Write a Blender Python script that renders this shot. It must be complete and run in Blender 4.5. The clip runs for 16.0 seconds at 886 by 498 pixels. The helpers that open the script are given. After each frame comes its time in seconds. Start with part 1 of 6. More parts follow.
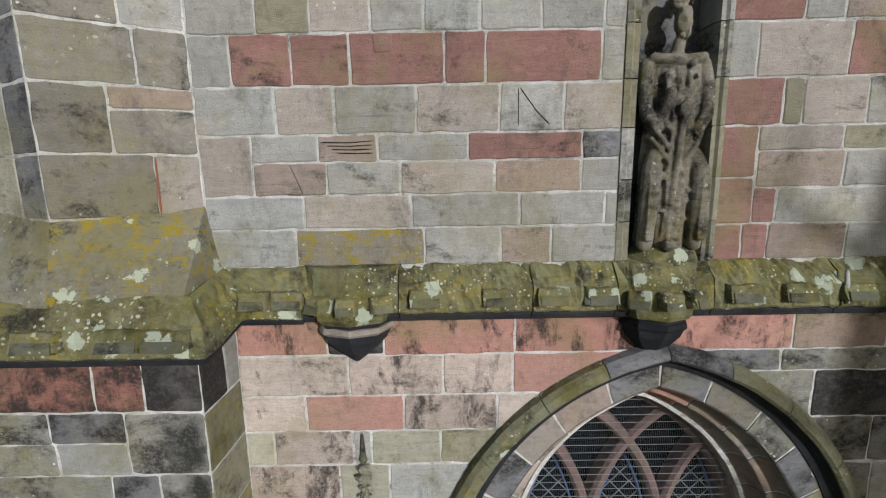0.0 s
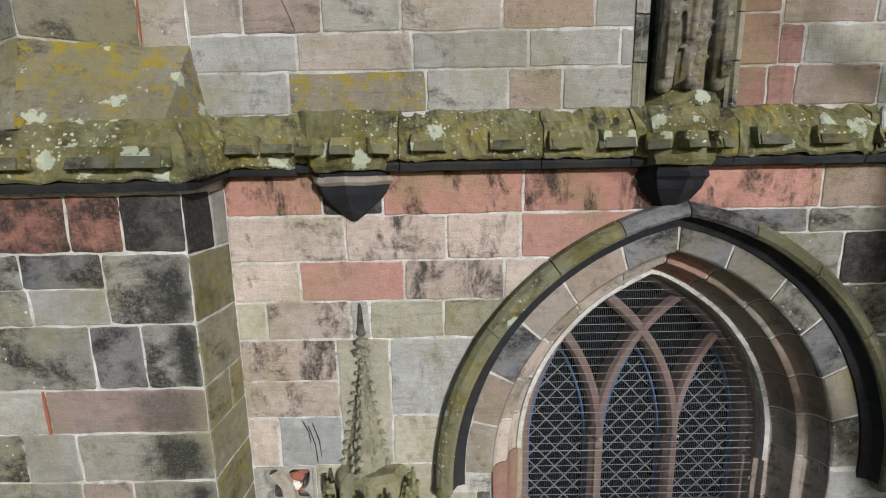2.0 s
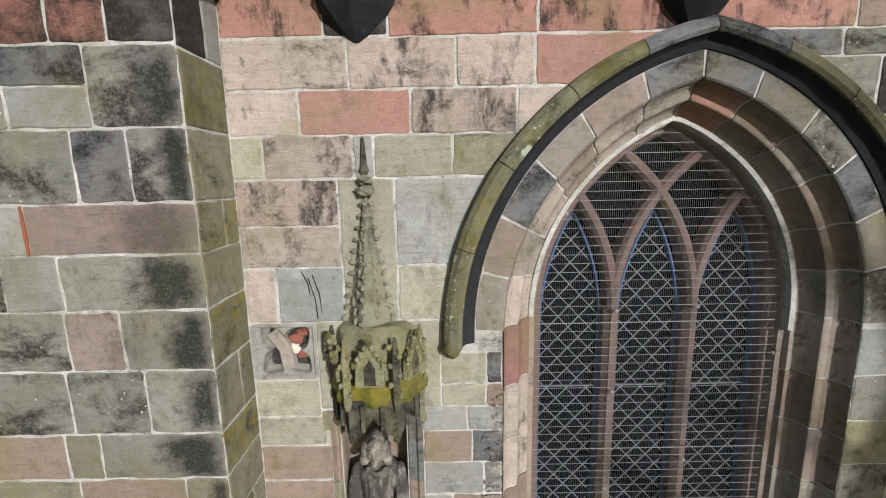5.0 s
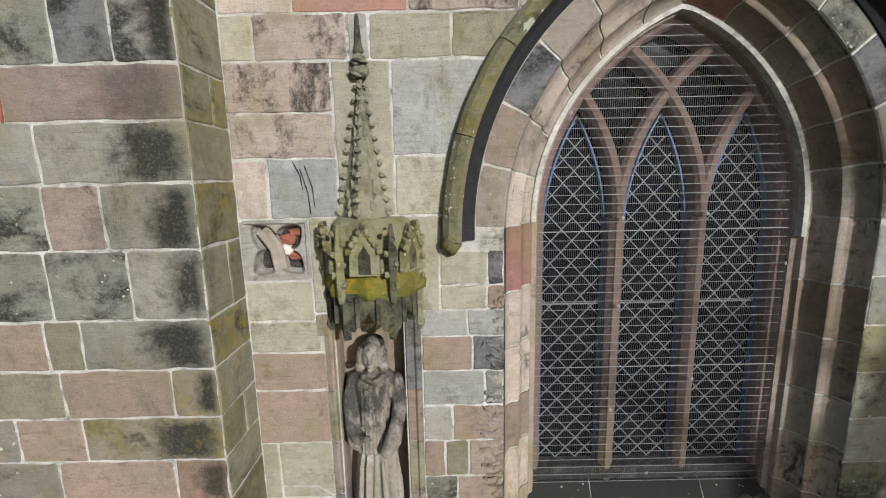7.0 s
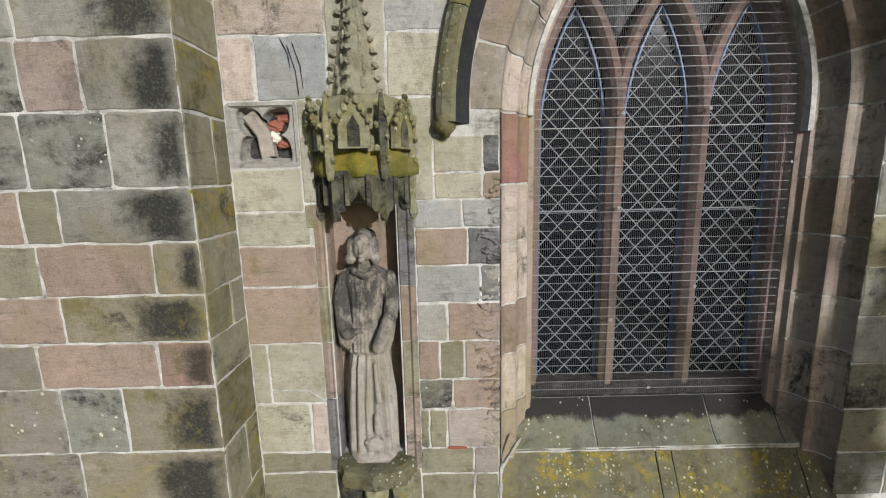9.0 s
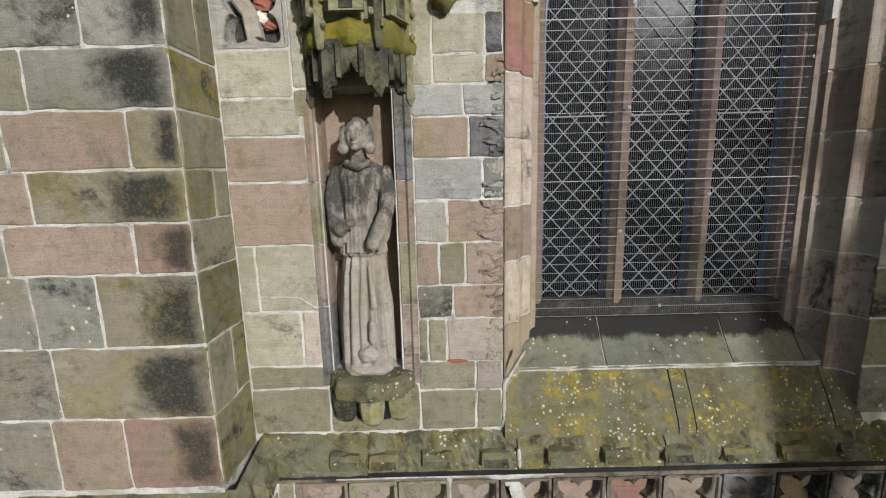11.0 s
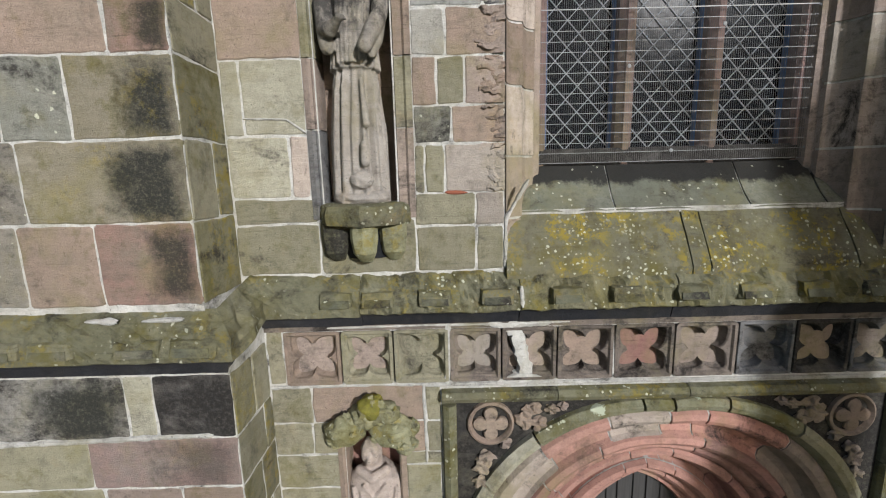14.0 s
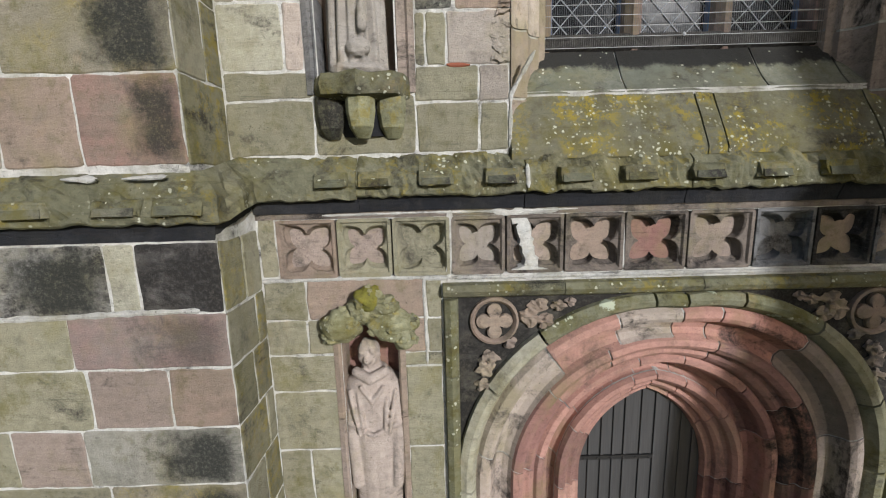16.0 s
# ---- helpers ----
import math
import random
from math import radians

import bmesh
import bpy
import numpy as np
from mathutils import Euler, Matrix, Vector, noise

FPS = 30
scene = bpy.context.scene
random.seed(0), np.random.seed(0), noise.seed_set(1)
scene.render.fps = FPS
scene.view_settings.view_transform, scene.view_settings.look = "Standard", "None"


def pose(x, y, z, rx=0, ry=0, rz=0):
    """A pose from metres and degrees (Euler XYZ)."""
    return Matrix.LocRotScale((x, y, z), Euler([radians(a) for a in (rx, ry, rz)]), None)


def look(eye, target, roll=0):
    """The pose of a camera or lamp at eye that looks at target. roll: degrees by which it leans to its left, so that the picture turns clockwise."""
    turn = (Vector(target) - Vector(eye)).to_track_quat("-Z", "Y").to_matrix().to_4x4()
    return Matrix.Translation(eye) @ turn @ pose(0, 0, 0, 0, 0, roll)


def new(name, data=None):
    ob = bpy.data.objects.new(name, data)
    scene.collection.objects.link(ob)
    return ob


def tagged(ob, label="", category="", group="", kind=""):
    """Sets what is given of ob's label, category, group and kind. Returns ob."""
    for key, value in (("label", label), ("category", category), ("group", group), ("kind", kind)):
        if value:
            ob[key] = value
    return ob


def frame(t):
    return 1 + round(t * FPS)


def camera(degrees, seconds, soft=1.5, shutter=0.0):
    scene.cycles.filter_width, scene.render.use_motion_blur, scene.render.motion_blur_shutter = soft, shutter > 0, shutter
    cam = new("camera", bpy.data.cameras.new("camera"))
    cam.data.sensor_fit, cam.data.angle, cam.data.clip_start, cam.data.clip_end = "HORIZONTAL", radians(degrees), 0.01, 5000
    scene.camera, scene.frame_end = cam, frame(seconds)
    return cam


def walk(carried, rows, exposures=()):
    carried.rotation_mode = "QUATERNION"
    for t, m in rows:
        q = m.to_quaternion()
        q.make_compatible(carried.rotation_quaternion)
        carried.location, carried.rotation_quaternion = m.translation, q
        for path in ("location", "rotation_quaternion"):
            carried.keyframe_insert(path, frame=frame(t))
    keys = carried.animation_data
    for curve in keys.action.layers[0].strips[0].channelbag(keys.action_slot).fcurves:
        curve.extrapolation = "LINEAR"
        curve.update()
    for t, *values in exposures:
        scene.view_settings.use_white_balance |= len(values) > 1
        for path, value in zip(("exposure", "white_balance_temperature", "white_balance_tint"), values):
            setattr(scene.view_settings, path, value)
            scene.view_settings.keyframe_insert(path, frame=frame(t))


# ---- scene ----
cam = camera(93.4, 16.0, soft=1.15)
METRES, EYE, TILT, LEAN, TURN = 6.0, 9.9, -9.63, 1.0, 0.0
ROWS = [
    (0.0, 0.0, 0.0, 0.0, 0.0, 0.0, -0.0),
    (0.5, 0.0006, 0.0106, -0.0335, 0.01, -0.08, 0.01),
    (1.0, 0.0037, 0.0215, -0.0712, -0.01, -0.12, 0.02),
    (1.5, 0.0029, 0.0285, -0.1115, -0.03, -0.18, 0.04),
    (2.0, -0.0036, 0.0319, -0.156, -0.02, -0.17, 0.06),
    (2.5, -0.0085, 0.0329, -0.1916, -0.06, -0.19, 0.08),
    (3.0, -0.0115, 0.0396, -0.2184, -0.08, -0.22, 0.09),
    (3.5, -0.0118, 0.0457, -0.2459, -0.05, -0.26, 0.09),
    (4.0, -0.0135, 0.0509, -0.2737, -0.06, -0.3, 0.1),
    (6.5, -0.0124, 0.0783, -0.4165, -0.11, -0.27, 0.18),
    (7.0, -0.0124, 0.0826, -0.4454, -0.11, -0.26, 0.21),
    (7.5, -0.0107, 0.0872, -0.4762, -0.09, -0.21, 0.25),
    (8.0, -0.0088, 0.0903, -0.5067, -0.12, -0.29, 0.24),
    (8.5, -0.0062, 0.0929, -0.5367, -0.09, -0.33, 0.27),
    (9.0, -0.006, 0.0989, -0.5656, -0.09, -0.27, 0.33),
    (11.5, -0.0079, 0.1349, -0.7053, -0.15, -0.41, 0.4),
    (12.0, -0.0101, 0.1379, -0.7362, -0.13, -0.47, 0.42),
    (12.5, -0.0105, 0.1418, -0.7671, -0.1, -0.46, 0.45),
    (13.0, -0.0093, 0.1483, -0.7987, -0.1, -0.45, 0.45),
    (13.5, -0.0065, 0.1535, -0.8283, -0.11, -0.44, 0.47),
    (14.0, -0.0048, 0.1585, -0.8587, -0.12, -0.46, 0.49),
    (14.5, -0.0052, 0.1646, -0.8892, -0.12, -0.49, 0.49),
    (15.0, -0.0046, 0.1716, -0.9182, -0.13, -0.54, 0.49),
    (15.5, -0.0055, 0.1773, -0.9482, -0.12, -0.64, 0.5),
    (16.0, -0.0071, 0.1815, -0.9792, -0.14, -0.66, 0.52),
]
walk(cam, [(t, pose(0, -2.703, EYE, TILT, LEAN, TURN) @ pose(METRES * x, METRES * y, METRES * z, 90 + pitch, roll, yaw)) for t, x, y, z, yaw, pitch, roll in ROWS],
     [(0.0, -0.2, 6200, 10), (2.0, -0.09, 6380, 10), (4.0, 0.0, 6470, 10), (9.0, 0.0, 6500, 10), (13.0, 0.0, 6400, 10), (16.0, 0.0, 6330, 10)])

# ---- light ----
world = bpy.data.worlds.new("sky")
scene.world = world
world.use_nodes = True
wn = world.node_tree
sky = wn.nodes.new("ShaderNodeTexSky")
sky.sky_type, sky.sun_disc = "NISHITA", False
SUN = Vector((0.42, -0.82, 0.31)).normalized()
sky.sun_elevation = math.asin(SUN.z)
sky.sun_rotation = math.atan2(SUN.x, SUN.y)
sky.air_density, sky.dust_density = 1.0, 2.0
wn.links.new(sky.outputs[0], wn.nodes["Background"].inputs[0])
wn.nodes["Background"].inputs[1].default_value = 0.08
sun_data = bpy.data.lights.new("sun", "SUN")
sun_data.energy, sun_data.angle, sun_data.color = 4.4, radians(0.9), (1.0, 0.965, 0.92)
sun = new("sun", sun_data)
sun.matrix_world = look(SUN * 30, (0, 0, 0))


# ---- materials ----
def ramp(n, a, b, va=0.0, vb=1.0):
    m = n.new("ShaderNodeMapRange")
    m.inputs[1].default_value, m.inputs[2].default_value = a, b
    m.inputs[3].default_value, m.inputs[4].default_value = va, vb
    return m


def stone_material(name, c1, c2, soot=0.1, moss=0.0, spots=0.0, yellow=0.0, end=0.0, rough=0.9, relief=0.35, streak=0.35, patches=0.0, top=0.0, band=None, algae=1.0, drip=0.0):
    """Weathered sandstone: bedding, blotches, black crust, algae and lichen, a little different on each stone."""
    c1, c2 = ((0.885 * c[0], 1.0 * c[1], 1.22 * c[2]) for c in (c1, c2))
    mat = bpy.data.materials.new(name)
    mat.use_nodes = True
    t = mat.node_tree
    n, k = t.nodes, t.links.new
    bsdf = n["Principled BSDF"]
    info, co = n.new("ShaderNodeObjectInfo"), n.new("ShaderNodeTexCoord")
    off = n.new("ShaderNodeVectorMath")
    off.operation = "MULTIPLY"
    off.inputs[1].default_value = (37.0, 11.0, 53.0)
    k(info.outputs["Random"], off.inputs[0])
    add = n.new("ShaderNodeVectorMath")
    k(co.outputs["Object"], add.inputs[0])
    k(off.outputs[0], add.inputs[1])

    def tex(scale, detail=5.0, rough_=0.6, stretch=None, dist=0.0):
        v = n.new("ShaderNodeTexNoise")
        v.inputs["Scale"].default_value, v.inputs["Detail"].default_value = scale, detail
        v.inputs["Roughness"].default_value, v.inputs["Distortion"].default_value = rough_, dist
        if stretch:
            m = n.new("ShaderNodeMapping")
            m.inputs["Scale"].default_value = stretch
            m.inputs["Rotation"].default_value = (0, 0.09, 0)
            k(add.outputs[0], m.inputs[0])
            k(m.outputs[0], v.inputs["Vector"])
        else:
            k(add.outputs[0], v.inputs["Vector"])
        return v.outputs[0]

    def mix(fac, a, b, kind="MIX"):
        m = n.new("ShaderNodeMix")
        m.data_type, m.blend_type = "RGBA", kind
        for socket, value in ((m.inputs[0], fac), (m.inputs[6], a), (m.inputs[7], b)):
            if isinstance(value, (tuple, float)):
                socket.default_value = (*value, 1) if isinstance(value, tuple) else value
            else:
                k(value, socket)
        return m.outputs[2]

    def mask(src, a, b, top):
        m = ramp(n, a, b, 0.0, top)
        k(src, m.inputs[0])
        return m.outputs[0]

    def times(a, b):
        m = n.new("ShaderNodeMath")
        m.operation = "MULTIPLY"
        k(a, m.inputs[0])
        k(b, m.inputs[1])
        return m.outputs[0]

    blotch = tex(3.5, 6.0, 0.65, dist=0.4)
    bed = tex(2.2, 4.0, 0.6, (1.0, 1.0, 9.0), 0.8)
    grain = tex(150.0, 3.0, 0.7)
    col = mix(mask(blotch, 0.35, 0.68, 1.0), c1, c2)
    col = mix(mask(bed, 0.45, 0.75, streak), col, tuple(0.55 * v for v in c2))
    col = mix(mask(tex(1.3, 3.0), 0.5, 0.75, 0.35 * algae), col, (0.27, 0.24, 0.19))
    col = mix(mask(grain, 0.36, 0.66, 0.55), col, tuple(0.62 * v for v in c1), "MIX")
    col = mix(mask(tex(16.0, 7.0, 0.7), 0.46, 0.66, 0.42), col, tuple(0.55 * v for v in c2))
    col = mix(mask(tex(5.5, 9.0, 0.75, (1.0, 1.0, 1.6)), 0.56, 0.70, 0.35), col, tuple(min(0.8, 1.35 * v + 0.03) for v in c1))
    col = mix(times(mask(tex(2.6, 8.0, 0.75, (1.0, 1.0, 17.0), 1.2), 0.57, 0.63, 0.6), mask(tex(2.1, 4.0, 0.6), 0.42, 0.60, 1.0)), col, tuple(0.35 * v for v in c2))
    col = mix(mask(tex(48.0, 4.0, 0.8), 0.61, 0.68, 0.75), col, tuple(0.3 * v for v in c2))
    if moss:
        col = mix(mask(tex(4.0, 8.0, 0.7), 0.62 - 0.32 * moss, 0.78 - 0.30 * moss, min(1.0, 0.35 + moss)), col, (0.115, 0.105, 0.028))
        col = mix(mask(tex(9.0, 8.0, 0.75), 0.55, 0.7, 0.6 * moss), col, (0.055, 0.052, 0.02))
    # algae and grime that run on over stones and joints
    where = n.new("ShaderNodeNewGeometry")

    def wide(scale, detail, rough_, stretch, seed):
        m, v = n.new("ShaderNodeMapping"), n.new("ShaderNodeTexNoise")
        m.inputs["Scale"].default_value, m.inputs["Location"].default_value = stretch, (seed, 0.0, seed)
        v.inputs["Scale"].default_value, v.inputs["Detail"].default_value, v.inputs["Roughness"].default_value = scale, detail, rough_
        v.inputs["Distortion"].default_value = 0.3
        k(where.outputs["Position"], m.inputs[0])
        k(m.outputs[0], v.inputs["Vector"])
        return v.outputs[0]

    col = mix(mask(wide(1.7, 9.0, 0.68, (1.0, 1.0, 0.8), 3.1), 0.50, 0.66, 0.55 * algae), col, (0.19, 0.175, 0.08))
    col = mix(times(mask(wide(2.1, 10.0, 0.72, (1.5, 1.5, 0.7), 8.3), 0.54, 0.64, 0.55), mask(tex(30.0, 6.0, 0.8), 0.34, 0.58, 1.0)), col, (0.055, 0.052, 0.048))
    col = mix(mask(wide(2.6, 9.0, 0.7, (1.0, 1.0, 1.0), 14.9), 0.60, 0.70, 0.26 * algae), col, (0.36, 0.25, 0.14))
    if soot:
        hi = 0.76 - 0.36 * soot
        col = mix(times(mask(tex(2.6, 10.0, 0.74, (1.0, 1.0, 1.5), 0.3), hi - 0.09, hi + 0.03, 0.94), mask(tex(38.0, 5.0, 0.8), 0.28, 0.52, 1.0)), col, (0.022, 0.021, 0.021))
    if drip:
        run = times(mask(tex(3.0, 10.0, 0.72, (1.7, 1.7, 0.75), 0.3), 0.585 - 0.09 * drip, 0.68 - 0.09 * drip, 0.9), mask(tex(42.0, 6.0, 0.8), 0.22, 0.5, 1.0))
        col = mix(run, col, (0.024, 0.023, 0.023))
    if end:
        sep = n.new("ShaderNodeSeparateXYZ")
        k(co.outputs["Generated"], sep.inputs[0])
        wob = n.new("ShaderNodeMath")
        wob.operation = "MULTIPLY_ADD"
        wob.inputs[1].default_value = 0.85
        k(tex(4.0, 10.0, 0.75), wob.inputs[0])
        k(sep.outputs[0], wob.inputs[2])
        across = mask(wob.outputs[0], 0.84, 1.10, 0.97 * end)
        wob3 = n.new("ShaderNodeMath")
        wob3.operation = "MULTIPLY_ADD"
        wob3.inputs[1].default_value = 0.75
        k(tex(6.0, 8.0, 0.75), wob3.inputs[0])
        k(sep.outputs[2], wob3.inputs[2])
        low, high = mask(wob3.outputs[0], 0.30, 0.52, 1.0), mask(wob3.outputs[0], 1.40, 1.16, 1.0)
        wob4 = n.new("ShaderNodeMath")
        wob4.operation = "MULTIPLY_ADD"
        wob4.inputs[1].default_value = 0.25
        k(tex(14.0, 8.0, 0.75), wob4.inputs[0])
        k(sep.outputs[0], wob4.inputs[2])
        right = mask(wob4.outputs[0], 1.16, 1.00, 1.0)
        col = mix(times(times(times(across, right), times(low, high)), mask(tex(60.0, 6.0, 0.8), 0.10, 0.50, 1.0)), col, (0.024, 0.026, 0.024))
    if band:
        sep3 = n.new("ShaderNodeSeparateXYZ")
        k(co.outputs["Generated"], sep3.inputs[0])
        wob6 = n.new("ShaderNodeMath")
        wob6.operation = "MULTIPLY_ADD"
        wob6.inputs[1].default_value = 0.35
        k(tex(9.0, 9.0, 0.75), wob6.inputs[0])
        k(sep3.outputs[2], wob6.inputs[2])
        col = mix(times(times(mask(wob6.outputs[0], band[0] + 0.10, band[0] + 0.26, 0.9), mask(wob6.outputs[0], band[1] + 0.23, band[1] + 0.14, 1.0)), mask(tex(13.0, 8.0, 0.7, (1.0, 1.0, 0.5)), 0.36, 0.52, 1.0)), col, (0.04, 0.04, 0.041))
    if top:
        sep2 = n.new("ShaderNodeSeparateXYZ")
        k(co.outputs["Generated"], sep2.inputs[0])
        wob5 = n.new("ShaderNodeMath")
        wob5.operation = "MULTIPLY_ADD"
        wob5.inputs[1].default_value = 0.6
        k(tex(7.0, 9.0, 0.75, (1.0, 1.0, 0.5)), wob5.inputs[0])
        k(sep2.outputs[2], wob5.inputs[2])
        col = mix(mask(wob5.outputs[0], top - 0.05, top + 0.05, 0.95), col, (0.02, 0.02, 0.021))
    if yellow:
        col = mix(times(mask(tex(12.0, 9.0, 0.8), 0.50, 0.57, yellow), mask(tex(2.3, 2.0), 0.55 - 0.17 * yellow, 0.68 - 0.17 * yellow, 1.0)), col, (0.27, 0.215, 0.03))
    if spots:
        vor = n.new("ShaderNodeTexVoronoi")
        vor.inputs["Scale"].default_value = 38.0
        wv = n.new("ShaderNodeVectorMath")
        wv.operation = "MULTIPLY_ADD"
        wv.inputs[1].default_value = (0.03, 0.03, 0.03)
        nz = n.new("ShaderNodeTexNoise")
        nz.inputs["Scale"].default_value = 30.0
        k(add.outputs[0], nz.inputs["Vector"])
        k(nz.outputs[1], wv.inputs[0])
        k(add.outputs[0], wv.inputs[2])
        k(wv.outputs[0], vor.inputs["Vector"])
        pick = n.new("ShaderNodeSeparateColor")
        k(vor.outputs["Color"], pick.inputs[0])
        size = n.new("ShaderNodeMath")
        size.operation = "SUBTRACT"
        chosen = mask(pick.outputs[0], 1.0 - 0.7 * spots, 1.0, 0.46)
        k(chosen, size.inputs[0])
        k(vor.outputs["Distance"], size.inputs[1])
        col = mix(times(mask(size.outputs[0], 0.0, 0.06, 0.9), mask(tex(2.0, 3.0), 0.45, 0.6, 1.0)), col, (0.50, 0.52, 0.43))
    if patches:
        patch = n.new("ShaderNodeTexVoronoi")
        patch.inputs["Scale"].default_value = 7.0
        k(wv.outputs[0], patch.inputs["Vector"])
        pc = n.new("ShaderNodeSeparateColor")
        k(patch.outputs["Color"], pc.inputs[0])
        ps = n.new("ShaderNodeMath")
        ps.operation = "SUBTRACT"
        k(mask(pc.outputs[1], 1.0 - patches, 1.0, 0.5), ps.inputs[0])
        wob2 = n.new("ShaderNodeMath")
        wob2.operation = "MULTIPLY_ADD"
        wob2.inputs[1].default_value = 0.9
        k(tex(22.0, 5.0, 0.7), wob2.inputs[0])
        k(patch.outputs["Distance"], wob2.inputs[2])
        sh = n.new("ShaderNodeMath")
        sh.operation = "SUBTRACT"
        sh.inputs[1].default_value = 0.42
        k(wob2.outputs[0], sh.inputs[0])
        k(sh.outputs[0], ps.inputs[1])
        col = mix(mask(ps.outputs[0], 0.0, 0.05, 0.85), col, (0.46, 0.52, 0.42))
    hsv = n.new("ShaderNodeHueSaturation")
    val = ramp(n, 0.0, 1.0, 0.88, 1.16)
    k(info.outputs["Random"], val.inputs[0])
    k(val.outputs[0], hsv.inputs["Value"])
    k(col, hsv.inputs["Color"])
    k(hsv.outputs[0], bsdf.inputs["Base Color"])
    bsdf.inputs["Roughness"].default_value = rough
    bsdf.inputs["Specular IOR Level"].default_value = 0.25
    b1, b2 = n.new("ShaderNodeBump"), n.new("ShaderNodeBump")
    b1.inputs["Strength"].default_value, b1.inputs["Distance"].default_value = relief, 0.03
    b2.inputs["Strength"].default_value, b2.inputs["Distance"].default_value = 0.8, 0.006
    k(tex(7.0, 9.0, 0.72, (1.0, 1.0, 2.2)), b1.inputs["Height"])
    k(grain, b2.inputs["Height"])
    k(b1.outputs[0], b2.inputs["Normal"])
    b3 = n.new("ShaderNodeBump")
    b3.inputs["Strength"].default_value, b3.inputs["Distance"].default_value = 0.5 + 0.4 * relief, 0.010
    k(tex(30.0, 7.0, 0.75, (1.0, 1.0, 1.8)), b3.inputs["Height"])
    k(b2.outputs[0], b3.inputs["Normal"])
    k(b3.outputs[0], bsdf.inputs["Normal"])
    return mat


K = {
    "g": stone_material("grey_sandstone", (0.42, 0.375, 0.295), (0.35, 0.31, 0.24), 0.27),
    "b": stone_material("pale_grey_sandstone", (0.425, 0.39, 0.32), (0.36, 0.33, 0.265), 0.22),
    "t": stone_material("tan_sandstone", (0.43, 0.345, 0.26), (0.37, 0.30, 0.225), 0.27, spots=0.06),
    "r": stone_material("red_sandstone", (0.335, 0.168, 0.125), (0.28, 0.135, 0.10), 0.27, streak=0.5),
    "p": stone_material("pink_sandstone", (0.375, 0.275, 0.205), (0.32, 0.235, 0.17), 0.32),
    "n": stone_material("green_grey_sandstone", (0.32, 0.275, 0.17), (0.26, 0.225, 0.135), 0.30, moss=0.28),
    "m": stone_material("mossy_sandstone", (0.27, 0.24, 0.14), (0.20, 0.18, 0.095), 0.35, moss=0.5, spots=0.1),
    "k": stone_material("black_crusted_sandstone", (0.15, 0.125, 0.10), (0.06, 0.055, 0.048), 0.78, algae=0.3),
    "d": stone_material("dark_grey_sandstone", (0.25, 0.225, 0.195), (0.16, 0.15, 0.135), 0.55),
    "o": stone_material("brown_sandstone", (0.36, 0.245, 0.17), (0.31, 0.23, 0.155), 0.26, moss=0.2),
    "y": stone_material("lichened_sandstone", (0.32, 0.265, 0.19), (0.27, 0.22, 0.14), 0.15, yellow=1.3, spots=0.6, moss=0.25),
    "u": stone_material("streaked_tan_sandstone", (0.56, 0.42, 0.315), (0.48, 0.36, 0.265), 0.36, drip=0.9),
    "x": stone_material("red_sandstone_under_black_crust", (0.34, 0.15, 0.10), (0.25, 0.11, 0.075), 0.62, drip=1.0, algae=0.5),
    "f": stone_material("fresh_red_sandstone", (0.54, 0.275, 0.195), (0.46, 0.235, 0.165), 0.15, streak=0.25),
    "h": stone_material("sooty_fresh_red_sandstone", (0.56, 0.27, 0.19), (0.48, 0.225, 0.155), 0.3, streak=0.25, drip=0.8),
    "E": stone_material("olive_sandstone_with_black_end", (0.285, 0.235, 0.155), (0.24, 0.195, 0.115), 0.3, moss=0.38, yellow=0.3, end=1.0),
    "R": stone_material("worn_red_sandstone_with_black_end", (0.36, 0.20, 0.145), (0.25, 0.205, 0.14), 0.25, moss=0.25, end=0.9),
    "H": stone_material("dark_sandstone_with_black_end", (0.33, 0.29, 0.23), (0.26, 0.23, 0.175), 0.58, moss=0.15, end=1.0),
    "e": stone_material("brown_grey_sandstone", (0.29, 0.245, 0.18), (0.235, 0.20, 0.145), 0.42, moss=0.14, yellow=0.25, spots=0.15, relief=0.5),
    "c": stone_material("pale_tan_sandstone", (0.57, 0.44, 0.33), (0.49, 0.38, 0.28), 0.3, drip=0.3),
    "l": stone_material("pale_green_grey_sandstone", (0.49, 0.43, 0.295), (0.425, 0.37, 0.245), 0.24, moss=0.16),
    "s": stone_material("sooty_green_grey_sandstone", (0.29, 0.265, 0.20), (0.23, 0.21, 0.15), 0.55, moss=0.25, spots=0.15),
    "w": stone_material("pale_streaked_sandstone", (0.42, 0.40, 0.34), (0.36, 0.34, 0.28), 0.45),
    "G": stone_material("grey_sandstone_with_black_end", (0.33, 0.29, 0.22), (0.26, 0.23, 0.16), 0.3, moss=0.2, end=1.0),
    "P": stone_material("pink_sandstone_with_black_end", (0.32, 0.205, 0.16), (0.27, 0.22, 0.17), 0.12, moss=0.1, end=0.6),
    "v": stone_material("olive_sandstone_with_yellow_lichen", (0.28, 0.24, 0.14), (0.22, 0.19, 0.10), 0.38, moss=0.4, yellow=0.55, relief=0.5),
    "B": stone_material("dark_brown_sandstone", (0.25, 0.19, 0.14), (0.18, 0.14, 0.105), 0.46, relief=0.5),
    "D": stone_material("tan_sandstone_with_black_end", (0.34, 0.26, 0.20), (0.28, 0.22, 0.17), 0.2, end=1.0),
}
